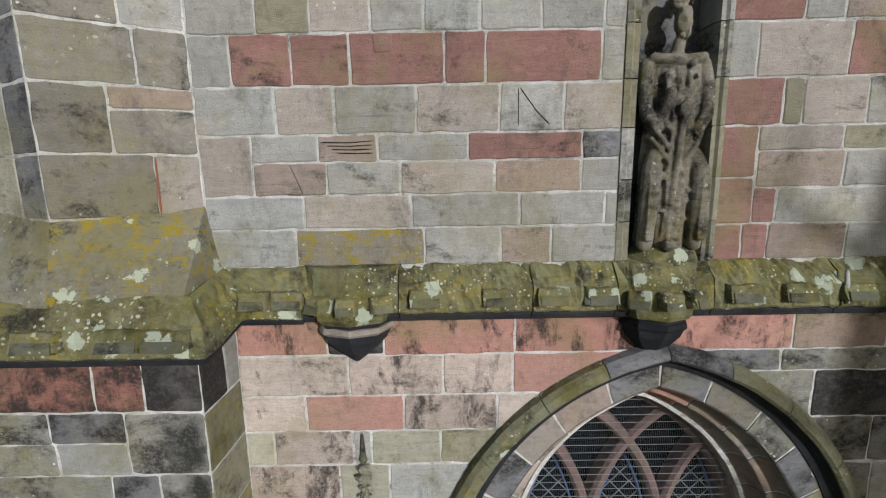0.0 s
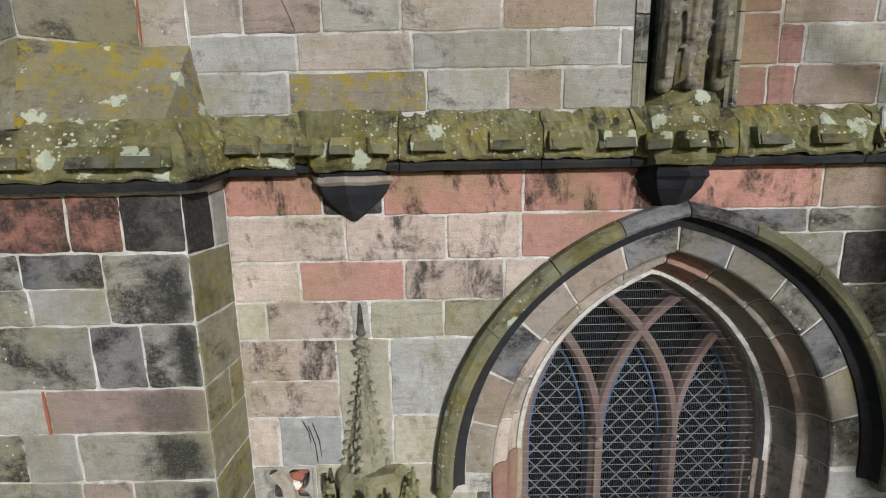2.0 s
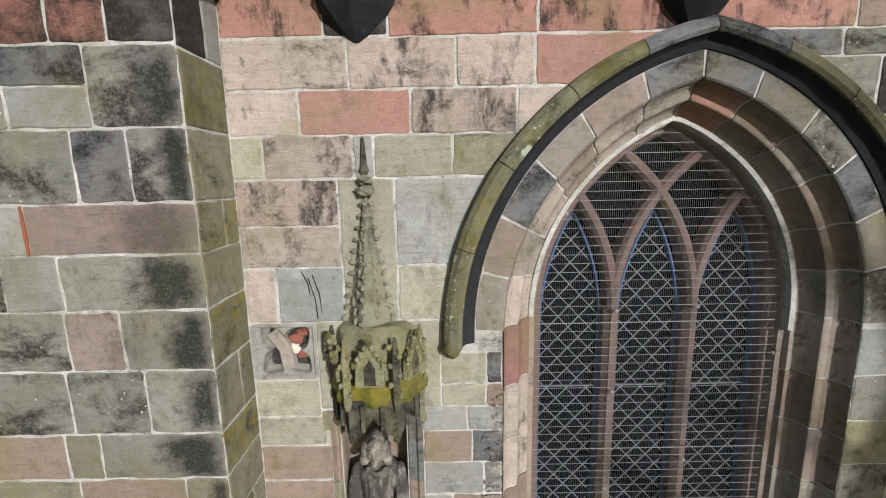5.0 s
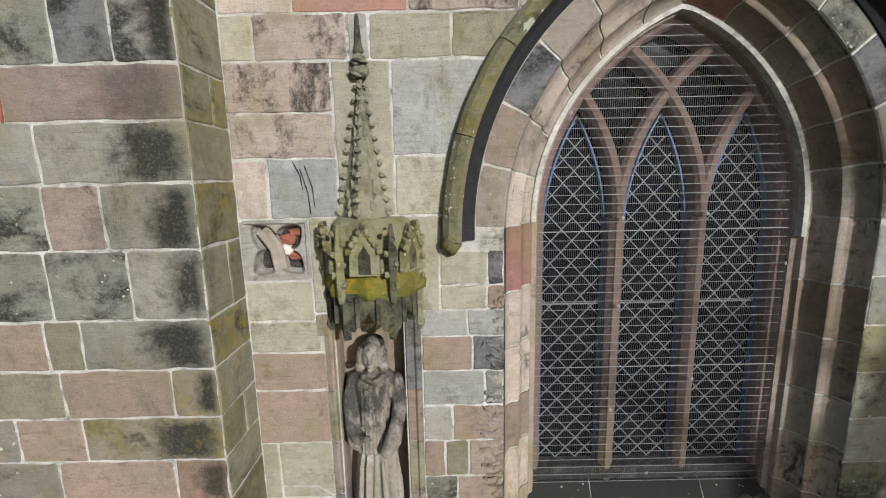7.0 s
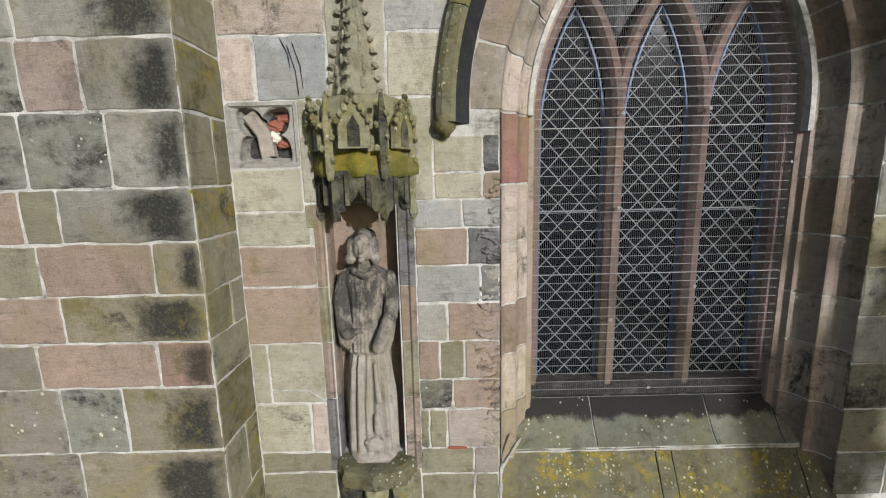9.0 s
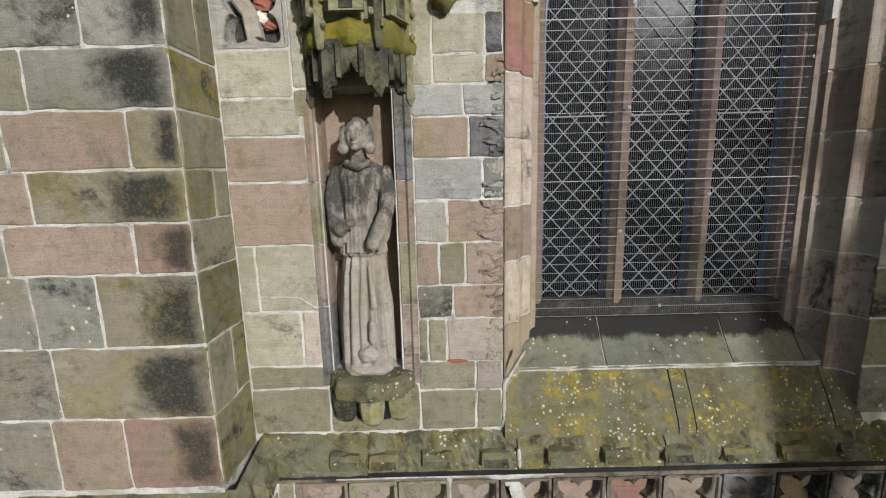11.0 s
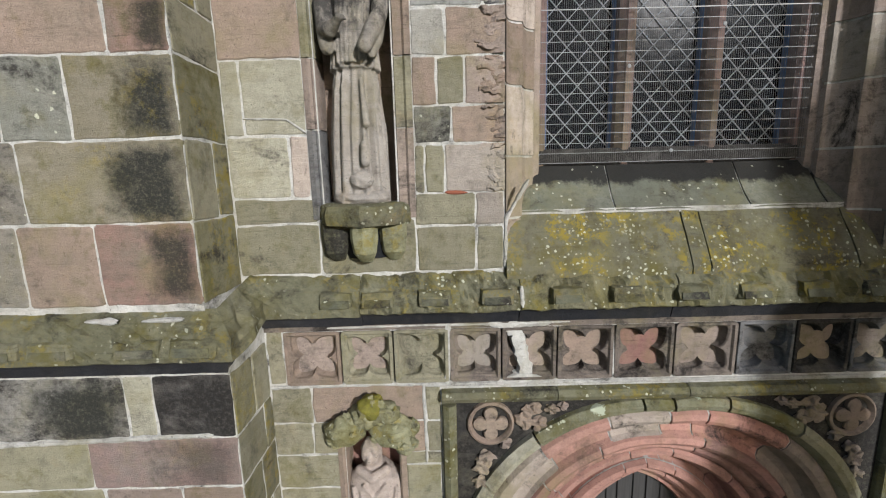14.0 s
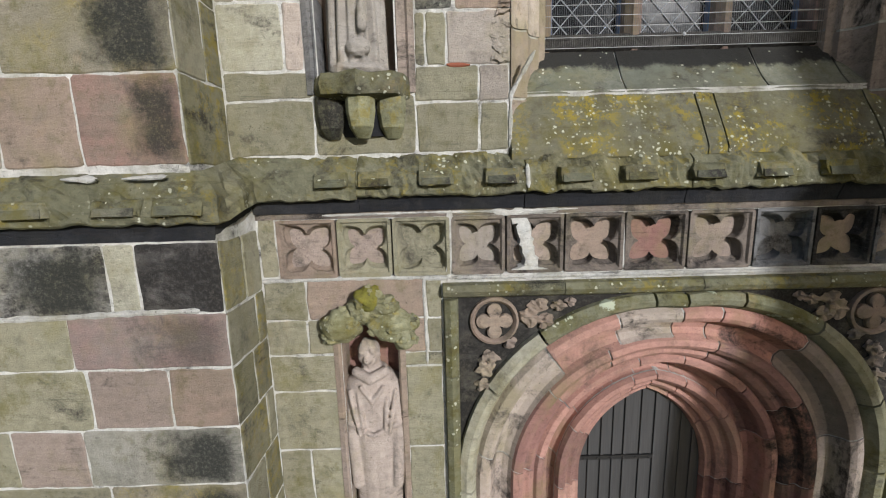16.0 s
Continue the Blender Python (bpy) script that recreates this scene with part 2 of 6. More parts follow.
STRING = stone_material("mossy_string_stone", (0.27, 0.24, 0.115), (0.19, 0.17, 0.06), 0.46, moss=0.5, spots=1.0, patches=0.45, yellow=0.55, relief=0.9)
STRING2 = stone_material("algae_string_stone", (0.24, 0.215, 0.125), (0.18, 0.16, 0.085), 0.42, moss=0.45, spots=0.5, yellow=0.5, relief=0.8)
HOODM = stone_material("algae_hood_stone", (0.26, 0.235, 0.14), (0.19, 0.175, 0.085), 0.36, moss=0.45, spots=0.4, patches=0.12, yellow=0.3, relief=0.8)
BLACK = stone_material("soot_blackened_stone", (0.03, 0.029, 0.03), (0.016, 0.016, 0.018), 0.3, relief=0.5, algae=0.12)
SOOTY_SHADE = stone_material("sooty_green_stone", (0.16, 0.15, 0.09), (0.10, 0.095, 0.06), 0.5, moss=0.4, spots=0.2)
MORTAR = stone_material("white_lime_mortar", (0.74, 0.665, 0.545), (0.46, 0.415, 0.33), 0.3, moss=0.16, relief=0.6, streak=0.1)


def plain(name, colour, rough=0.6, metal=0.0, grain=0.25, scale=40.0):
    mat = bpy.data.materials.new(name)
    mat.use_nodes = True
    n, k = mat.node_tree.nodes, mat.node_tree.links.new
    b = n["Principled BSDF"]
    t = n.new("ShaderNodeTexNoise")
    t.inputs["Scale"].default_value, t.inputs["Detail"].default_value = scale, 6.0
    m = n.new("ShaderNodeMix")
    m.data_type = "RGBA"
    m.inputs[6].default_value, m.inputs[7].default_value = (*colour, 1), (*(v * (1 - grain) for v in colour), 1)
    k(t.outputs[0], m.inputs[0])
    k(m.outputs[2], b.inputs["Base Color"])
    b.inputs["Roughness"].default_value, b.inputs["Metallic"].default_value = rough, metal
    bump = n.new("ShaderNodeBump")
    bump.inputs["Strength"].default_value, bump.inputs["Distance"].default_value = 0.2, 0.01
    k(t.outputs[0], bump.inputs["Height"])
    k(bump.outputs[0], b.inputs["Normal"])
    return mat


WIRE = plain("galvanised_wire", (0.10, 0.105, 0.11), 0.6, 0.0)
LEAD = plain("lead_came", (0.24, 0.265, 0.31), 0.6, 0.0)
WIRE2 = plain("bright_galvanised_wire", (0.28, 0.30, 0.32), 0.5)
BLUE = plain("blue_painted_iron", (0.06, 0.14, 0.33), 0.45)
IRON = plain("black_iron", (0.02, 0.02, 0.021), 0.55, 0.3)
SOIL = plain("grass_soil", (0.05, 0.07, 0.022), 0.95, 0.0, 0.5, 3.0)
# the unlit room's dimness is put into this near-black plaster colour
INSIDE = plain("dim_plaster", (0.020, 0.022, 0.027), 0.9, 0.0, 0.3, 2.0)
GLASS = bpy.data.materials.new("old_window_glass")
GLASS.use_nodes = True
gb = GLASS.node_tree.nodes["Principled BSDF"]
gb.inputs["Base Color"].default_value = (0.03, 0.045, 0.07, 1)
gb.inputs["Roughness"].default_value = 0.22
gb.inputs["Transmission Weight"].default_value = 0.9
gb.inputs["IOR"].default_value = 1.09
gn = GLASS.node_tree.nodes.new("ShaderNodeTexNoise")
gn.inputs["Scale"].default_value, gn.inputs["Detail"].default_value = 9.0, 3.0
gc = GLASS.node_tree.nodes.new("ShaderNodeTexCoord")
gu = GLASS.node_tree.nodes.new("ShaderNodeBump")
gu.inputs["Strength"].default_value, gu.inputs["Distance"].default_value = 0.25, 0.01
GLASS.node_tree.links.new(gc.outputs["Object"], gn.inputs["Vector"])
GLASS.node_tree.links.new(gn.outputs[0], gu.inputs["Height"])
GLASS.node_tree.links.new(gu.outputs[0], gb.inputs["Normal"])


# ---- building tools ----
def empty(name, label, category, group="", kind=""):
    return tagged(new(name), label, category, group, kind)


def origin(ob):
    at = Vector((0, 0, 0))
    while ob:
        at, ob = at + ob.location, ob.parent
    return at


def solid(name, verts, faces, mat, parent=None, label="", smooth=False):
    """One mesh object with its origin in its middle."""
    v = np.array([tuple(p) for p in verts], dtype=float)
    mid = (v.min(0) + v.max(0)) / 2
    me = bpy.data.meshes.new(name)
    me.from_pydata([tuple(p) for p in v - mid], [], faces)
    bm = bmesh.new()
    bm.from_mesh(me)
    bmesh.ops.recalc_face_normals(bm, faces=bm.faces)
    bm.to_mesh(me)
    bm.free()
    me.materials.append(mat)
    if smooth:
        me.shade_smooth()
    ob = new(name, me)
    ob.parent = parent
    ob.location = Vector(mid) - origin(parent)
    if label:
        ob["label"] = label
    return ob


def extrude(poly, y0, y1):
    """An outline in x and z, from the depth y0 to y1."""
    n = len(poly)
    v = [(x, y0, z) for x, z in poly] + [(x, y1, z) for x, z in poly]
    f = [list(range(n)), list(range(2 * n - 1, n - 1, -1))] + [(i, (i + 1) % n, n + (i + 1) % n, n + i) for i in range(n)]
    return v, f


def box(x0, x1, y0, y1, z0, z1):
    return extrude([(x0, z0), (x1, z0), (x1, z1), (x0, z1)], y0, y1)


def join(*pieces):
    v, f = [], []
    for pv, pf in pieces:
        f += [tuple(i + len(v) for i in q) for q in pf]
        v += list(pv)
    return v, f


def arch_radius(hw, rise):
    k = (rise * rise - hw * hw) / (2 * hw)
    return hw + k, k


def arch_point(cx, spring, zb, hw, rise, u):
    """A point on a pointed arch with upright jambs: u from 0 (left foot) by 1 (left spring), 2 (apex), 3 to 4 (right foot)."""
    side, w = (-1, u) if u <= 2 else (1, 4 - u)
    if w <= 1:
        return cx + side * hw, zb + (spring - zb) * w
    r, k = arch_radius(hw, rise)
    a = (w - 1) * math.acos(max(-1.0, min(1.0, k / r)))
    return cx + side * (r * math.cos(a) - k), spring + r * math.sin(a)


def arch_sweep(profile, cx, spring, zb, u0, u1, steps, wobble=0.0, close=None, lift=None):
    """A moulding of (half width, rise, depth) points along an arch, from u0 to u1, closed behind at the depth close."""
    m = len(profile)
    v, f = [], []
    pts = list(profile)
    if close is not None:
        pts += [(pts[-1][0], pts[-1][1], close), (pts[0][0], pts[0][1], close)]
    m = len(pts)
    for i in range(steps + 1):
        u = u0 + (u1 - u0) * i / steps
        for j, (hw, rise, y) in enumerate(pts):
            x, z = arch_point(cx, lift(hw) if lift else spring, zb, hw, rise, u)
            d = wobble * noise.noise(Vector((x * 6, y * 6 + 3, z * 6))) if j < len(profile) else 0
            v.append((x + 0.6 * d, y + d, z + 0.4 * d))
    for i in range(steps):
        for j in range(m):
            a, b = i * m + j, i * m + (j + 1) % m
            f.append((a, b, b + m, a + m))
    f += [list(range(m)), list(range(steps * m + m - 1, steps * m - 1, -1))]
    return v, f


def flat_map(origin, way, out):
    o, w, q = Vector(origin), Vector(way).normalized(), Vector(out).normalized()
    return lambda s, z, d: o + w * s + q * d + Vector((0, 0, z))


FRONT = flat_map((0, 0, 0), (1, 0, 0), (0, -1, 0))
GAP = 0.0058


def stone(parent, place, s0, s1, z0, z1, kind, push=None, proud=0.0, name="stone"):
    """A dressed block: uneven outline, worn edge, rough face a little proud of the mortar."""
    j = lambda a: random.uniform(-a, a)
    s0, s1, z0, z1 = s0 + GAP, s1 - GAP, z0 + GAP, z1 - GAP
    if s1 - s0 < 0.02 or z1 - z0 < 0.02:
        return None
    ns, nz = max(3, round((s1 - s0) / 0.065)), max(3, round((z1 - z0) / 0.07))
    e, c = random.uniform(0.006, 0.016), random.uniform(0.005, 0.013)
    lean, seed = Vector((j(9), j(9), j(9))), random.uniform(0, 50)
    out = [(s0 + e, z0)] + [(s0 + (s1 - s0) * i / ns, z0) for i in range(1, ns)] + [(s1 - e, z0), (s1, z0 + c)]
    out += [(s1, z0 + (z1 - z0) * i / nz) for i in range(1, nz)] + [(s1, z1 - c), (s1 - e, z1)]
    out += [(s1 - (s1 - s0) * i / ns, z1) for i in range(1, ns)] + [(s0 + e, z1), (s0, z1 - c)]
    out += [(s0, z1 - (z1 - z0) * i / nz) for i in range(1, nz)] + [(s0, z0 + c)]
    worn = lambda a, b, q: 0.009 * noise.noise(Vector((a * 7, b * 6, seed + q)) + lean) + j(0.0035)
    out = [(a + worn(a, b, 0), b + worn(a, b, 7)) for a, b in out]
    if push:
        out = [push(a, b) for a, b in out]
        if max(p[0] for p in out) - min(p[0] for p in out) < 0.05:
            return None
    cs, cz = sum(p[0] for p in out) / len(out), sum(p[1] for p in out) / len(out)
    n, d = len(out), proud + random.uniform(0.002, 0.006)
    shrink = lambda a, c, w: a + max(-w, min(w, c - a))
    v = [place(a, b, -0.03) for a, b in out] + [place(a, b, d - 0.005) for a, b in out]
    v += [place(shrink(a, cs, 0.007), shrink(b, cz, 0.007), d) for a, b in out]
    v.append(place(cs, cz, d + random.uniform(0.0, 0.004)))
    f = []
    for i in range(n):
        q = (i + 1) % n
        f += [(i, q, n + q, n + i), (n + i, n + q, 2 * n + q, 2 * n + i), (2 * n + i, 2 * n + q, 3 * n)]
    return solid(name, v, f, K[kind], parent)


def course(parent, place, z0, z1, joints, kinds, push=None):
    for a, b, kind in zip(joints, joints[1:], kinds):
        stone(parent, place, a, b, z0, z1, kind, push)


def structure(name, label, pieces, mat, category="wall"):
    ob = solid(name, *pieces, mat)
    return tagged(ob, label, category, kind="structure")


def plan_sweep(profile, path, step=0.05, wobble=0.0):
    """A moulding of (out, z) points along a path of (x, y) with mitred corners; outside lies to the right of the way."""
    pts, dirs = [], []
    for (ax, ay), (bx, by) in zip(path, path[1:]):
        dirs.append(Vector((bx - ax, by - ay)).normalized())
    rows = []
    for i, (x, y) in enumerate(path):
        d0, d1 = dirs[max(i - 1, 0)], dirs[min(i, len(dirs) - 1)]
        n0, n1 = Vector((d0.y, -d0.x)), Vector((d1.y, -d1.x))
        m = (n0 + n1) / (1 + n0.dot(n1))
        rows.append((Vector((x, y)), m))
    fine = []
    for (p, m), (q, w) in zip(rows, rows[1:]):
        c = max(1, round((q - p).length / step))
        fine += [(p.lerp(q, i / c), m.lerp(w, i / c)) for i in range(c)]
    fine.append(rows[-1])
    v, f, k = [], [], len(profile)
    for p, m in fine:
        for j, (o, z) in enumerate(profile):
            w = wobble * noise.noise(Vector((p.x * 7, p.y * 7, z * 7))) + 0.6 * wobble * noise.noise(Vector((p.x * 19, p.y * 19, z * 19))) + 0.45 * wobble * noise.noise(Vector((p.x * 43, p.y * 43, z * 43)))
            e = o + (w if o > 0.001 else 0)
            v.append((p.x + m.x * e, p.y + m.y * e, z + (0.7 * w if o > 0.001 else 0)))
    for i in range(len(fine) - 1):
        for j in range(k):
            a, b = i * k + j, i * k + (j + 1) % k
            f.append((a, b, b + k, a + k))
    f += [list(range(k)), list(range(len(v) - 1, len(v) - 1 - k, -1))]
    return v, f


# ---- walls ----
WCX, WSPRING, DCX, DSPRING = 1.48, 6.85, 1.42, 1.50
BACK, FACE = 0.62, 0.001
w_rise = lambda hw: 1.36 + (hw - 0.92) * 0.826
d_rise = lambda hw: 0.72 + (hw - 0.50) * 0.58
d_spring = lambda hw: DSPRING + (hw - 0.50) * 0.32
ARC = [2 * i / 40 for i in range(41)]


def half(cx, spring, zb, hw, rise, side):
    pts = [arch_point(cx, spring, zb, hw, rise, u if side < 0 else 4 - u) for u in ARC if u >= 0]
    return pts


def arched_wall(x0, x1, z0, z1, cx, spring, hw, rise, foot, face):
    left = [(x0, z0), (cx - hw, z0)] + half(cx, spring, foot, hw, rise, -1)[1:] + [(cx, z1), (x0, z1)]
    right = [(x1, z0), (x1, z1), (cx, z1)] + half(cx, spring, foot, hw, rise, 1)[:0:-1] + [(cx + hw, z0)]
    return join(extrude(left, face, BACK), extrude(right, face, BACK))


RIGHT = 4.6


def sunk_wall(x0, x1, z0, z1, sunk):
    """A wall built of blocks that stand back where (x0, x1, z0, z1, depth) says."""
    xs = sorted({x0, x1, *(v for r in sunk for v in r[:2] if x0 < v < x1)})
    zs = sorted({z0, z1, *(v for r in sunk for v in r[2:4] if z0 < v < z1)})
    blocks = []
    for a, b in zip(xs, xs[1:]):
        for c, d in zip(zs, zs[1:]):
            mx, mz = (a + b) / 2, (c + d) / 2
            y = max([r[4] for r in sunk if r[0] < mx < r[1] and r[2] < mz < r[3]] or [FACE])
            blocks.append(box(a, b, y, BACK, c, d))
    return join(*blocks)


N1, N2, N3, VENT = (1.14, 1.70, 9.33, 11.3, 0.2), (-0.86, -0.40, 4.50, 6.30, 0.2), (-0.84, -0.45, 0.9, 2.96, 0.2), (-1.42, -0.99, 6.54, 6.925, 0.14)
BAND = (-1.195, 3.33, 3.29, 3.655, 0.075)
wall_upper = structure("wall_upper", "sandstone wall bedded in white lime mortar above the string course", sunk_wall(-2.9, RIGHT, 9.0, 12.0, [N1]), MORTAR)
wall_middle = structure("wall_middle", "sandstone wall bedded in white lime mortar round the tall window",
                        join(sunk_wall(-2.9, -0.25, 3.9, 9.0, [N2, VENT]), arched_wall(-0.25, RIGHT, 3.9, 9.0, WCX, WSPRING, 1.21, w_rise(1.21), 3.9, FACE)), MORTAR)
wall_lower = structure("wall_lower", "sandstone wall bedded in white lime mortar round the doorway",
                       join(sunk_wall(-2.9, -0.07, 0.0, 3.14, [N3]), sunk_wall(-2.9, RIGHT, 3.14, 3.9, [BAND]), sunk_wall(2.91, RIGHT, 0.0, 3.14, []),
                            arched_wall(-0.07, 2.91, 0.0, 3.14, DCX, d_spring(1.31), 1.31, d_rise(1.31), 0.0, 0.06)), MORTAR)

# the upper wall, course by course
U = lambda *a: course(wall_upper, FRONT, *a)
U(11.38, 11.70, [-1.54, -1.0, -0.5, 0.1, 0.7, 1.13], "gtgbg")
U(11.08, 11.38, [-1.54, -1.2, -0.7, -0.2, 0.3, 0.8, 1.13], "tgbgtg")
U(10.775, 11.08, [-1.54, -1.12, -0.79, -0.42, -0.10, 0.24, 0.61, 0.99, 1.13], "gntgbggg")
U(10.47, 10.775, [-1.54, -1.29, -0.92, -0.56, 0.02, 0.27, 0.98, 1.13], "grrrrrg")
U(10.18, 10.47, [-1.54, -1.04, -0.67, -0.16, 0.36, 0.76, 1.13], "btgtgt")
U(9.80, 10.18, [-1.54, -1.21], "t")
U(10.01, 10.18, [-1.21, -0.79, -0.41, 0.16, 0.88, 1.13], "gpgrd")
U(9.80, 10.01, [-1.21, -0.74, -0.27, 0.33, 0.88, 1.13], "pgtog")
U(9.585, 9.80, [-1.54, -0.90, -0.21, 0.49, 1.04, 1.13], "btggg")
U(9.335, 9.585, [-1.54, -0.97, -0.13, 0.37, 0.70, 1.13], "bygpg")
U(11.08, 11.5, [1.72, 2.3, 2.9, 3.5], "tgr")
U(10.80, 11.08, [1.72, 2.19, 2.43, 3.0, 3.6], "rgpt")
U(10.475, 10.80, [1.72, 1.93, 2.49, 3.1, 3.7], "gtrg")
U(10.19, 10.475, [1.72, 2.12, 2.24, 2.64, 3.2, 3.8], "rntgt")
U(9.87, 10.19, [1.72, 1.99], "r")
U(10.035, 10.19, [1.99, 2.52, 3.2, 3.8], "tng")
U(9.805, 10.035, [1.99, 2.55, 3.2, 3.8], "pgt")
U(9.575, 9.87, [1.72, 1.99], "r")
U(9.575, 9.805, [1.99, 2.14, 3.1, 3.7], "rgt")
U(9.335, 9.575, [1.72, 1.94, 2.11, 2.62, 3.2, 3.8], "rrpbg")


def keep_out(cx, spring, hw, rise):
    """Pushes what would lie inside an arch out to its line."""
    r, k = arch_radius(hw, rise)

    def push(x, z):
        if z <= spring:
            return (min(x, cx - hw) if x < cx else max(x, cx + hw), z) if abs(x - cx) < hw else (x, z)
        c = cx + k if x < cx else cx - k
        d = math.hypot(x - c, z - spring)
        if d >= r:
            return x, z
        a = math.atan2(z - spring, x - c)
        return c + r * math.cos(a), spring + r * math.sin(a)
    return push


HOOD_OUT = keep_out(WCX, WSPRING, 1.50, w_rise(1.50))
M = lambda *a: course(wall_middle, FRONT, *a)
MA = lambda *a: course(wall_middle, FRONT, *a, HOOD_OUT)
MA(8.71, 8.99, [-1.43, -0.81, -0.42, 0.47, 1.45], "hkhh")
MA(8.415, 8.71, [-1.43, -0.67, -0.02, 0.46, 1.20], "cuuf")
MA(8.145, 8.415, [-1.43, -0.99, -0.30, 0.35, 0.85], "cfuc")
MA(7.88, 8.145, [-1.43, -1.23, -0.67, -0.54, -0.05, 0.6], "lcgln")
M(7.585, 7.88, [-1.43, -0.78], "u")
M(7.31, 7.585, [-1.43, -0.78], "c")
M(6.935, 7.31, [-1.43, -1.22, -0.78], "cw")
MA(7.315, 7.88, [-0.42, 0.24], "b")
MA(6.94, 7.315, [-0.42, 0.02], "l")
M(6.71, 6.94, [-0.15, -0.08], "r")
M(6.475, 6.71, [-0.15, 0.16, 0.27], "ld")
M(6.31, 6.475, [-0.15, 0.16, 0.27], "lo")
M(6.125, 6.31, [-0.285, 0.03, 0.27], "bb")
M(5.877, 6.125, [-0.285, 0.06, 0.27], "od")
M(5.624, 5.877, [-0.285, 0.14, 0.27], "bd")
M(5.354, 5.624, [-0.285, -0.08, 0.27], "go")
M(5.075, 5.354, [-0.285, -0.14, 0.03, 0.27], "onp")
M(4.85, 5.075, [-0.285, -0.05, 0.27], "so")
M(4.55, 4.85, [-0.285, -0.22, -0.10, 0.27], "nnt")
M(4.345, 4.55, [-0.29, 0.085, 0.27], "nt")
M(4.05, 4.345, [-0.29, 0.09, 0.27], "nn")
M(6.25, 6.53, [-1.43, -0.98], "l")
M(6.03, 6.25, [-1.43, -0.96], "l")
M(5.755, 6.03, [-1.43, -0.93], "o")
M(5.36, 5.755, [-1.43, -0.93], "o")
M(4.92, 5.36, [-1.43, -1.31, -0.93], "ll")
M(4.54, 4.92, [-1.43, -1.05, -0.93], "lc")
M(4.375, 4.54, [-1.43, -0.90], "n")
M(4.05, 4.375, [-1.43, -0.90], "n")
M(4.05, 4.40, [-0.90, -0.29], "n")
MA(8.71, 8.99, [1.45, 2.36, 3.0, 3.6, 4.3], "hoh" + "g")
MA(8.55, 8.71, [1.60, 2.30, 3.1, 3.8], "dsx")
MA(8.20, 8.55, [1.9, 2.55, 3.3, 4.0], "sks")
MA(7.85, 8.20, [2.3, 3.0, 3.6, 4.2], "sds")
for i in range(11):
    z = 4.10 + i * 0.34
    (M if z < 6.5 else MA)(z, z + 0.34, [2.682, 3.05 + 0.12 * (i % 2), 3.5, 4.1], ["sng", "nbg", "sgn", "bnp"][i % 4])

B = lambda *a: course(wall_lower, FRONT, *a)
B(3.00, 3.28, [-1.32, -1.04, -0.27, -0.16], "non")
B(2.76, 3.00, [-1.32, -1.05, -0.87], "nn")
B(2.76, 3.00, [-0.43, -0.27, -0.16], "on")
B(2.495, 2.76, [-1.32, -0.87], "n")
B(2.06, 2.495, [-1.32, -0.88], "n")
B(1.62, 2.06, [-1.32, -1.1, -0.88], "nn")
B(1.2, 1.62, [-1.32, -0.88], "n")
B(0.75, 1.2, [-1.32, -0.88], "n")
B(2.665, 2.76, [-0.43, -0.16], "n")
B(2.065, 2.665, [-0.42, -0.17], "n")
B(1.55, 2.065, [-0.42, -0.17], "n")
B(1.0, 1.55, [-0.42, -0.17], "n")

# stone beside the window that has weathered back in thin flaking beds
rf = random.Random(8)


def eroded_stone(x0, x1, z0, z1, kind, seed):
    """A block end whose beds have flaked back to different depths, with a ragged inner edge."""
    nx, nz = 22, max(10, round((z1 - z0) / 0.006))
    v, f = [], []
    for i in range(nz + 1):
        z = z0 + 0.006 + (z1 - z0 - 0.012) * i / nz
        for j in range(nx + 1):
            x = x0 + (x1 - x0) * j / nx
            bed = math.floor(z * 34 + 1.6 * noise.noise(Vector((x * 9, z * 7, seed))) + 0.5 * noise.noise(Vector((x * 40, z * 20, seed))))
            out = 0.5 + 0.9 * noise.noise(Vector((bed * 3.7, x * 8, seed + 0.5)))
            inner = (x - x0) / (x1 - x0) + 0.7 * noise.noise(Vector((bed * 2.3, seed, z * 6)))
            d = -0.012 + (0.034 * out if inner > 0.30 else 0.0) + (0.004 if inner > 0.42 else 0) + 0.004 * noise.noise(Vector((x * 60, z * 60, seed)))
            v.append((x, -max(d, -0.012), z))
    for i in range(nz):
        for j in range(nx):
            a = i * (nx + 1) + j
            f.append((a, a + 1, a + nx + 2, a + nx + 1))
    return solid("eroded_stone", v, f, K[kind], wall_middle, "stone end flaking in thin beds")


for i, (a, b, x, kind) in enumerate(((6.31, 6.475, 0.16, "o"), (6.125, 6.31, 0.14, "g"), (5.877, 6.125, 0.12, "d"), (5.624, 5.877, 0.13, "g"), (5.354, 5.624, 0.08, "p"), (5.075, 5.354, 0.06, "o"), (4.85, 5.075, 0.10, "p"), (4.55, 4.85, 0.12, "t"))):
    eroded_stone(x, 0.272, a, b, kind, i * 5.3)

# ---- the buttress ----
BX, BY, LX, LY = -1.43, -0.44, -1.32, -0.47
BL = -2.95
buttress = structure("buttress", "stepped sandstone buttress with mossy weathering at the corner of the wall",
                     join(box(BL, BX - FACE, BY + FACE, 0.0, 3.9, 9.2), box(BL - 0.1, LX - FACE, LY + FACE, 0.0, 0.0, 3.9)), MORTAR, "buttress")
BF = flat_map((0, BY, 0), (1, 0, 0), (0, -1, 0))
BS = flat_map((BX, BY, 0), (0, 1, 0), (1, 0, 0))
LF = flat_map((0, LY, 0), (1, 0, 0), (0, -1, 0))
LS = flat_map((LX, LY, 0), (0, 1, 0), (1, 0, 0))
Q = lambda *a: course(buttress, BF, *a)
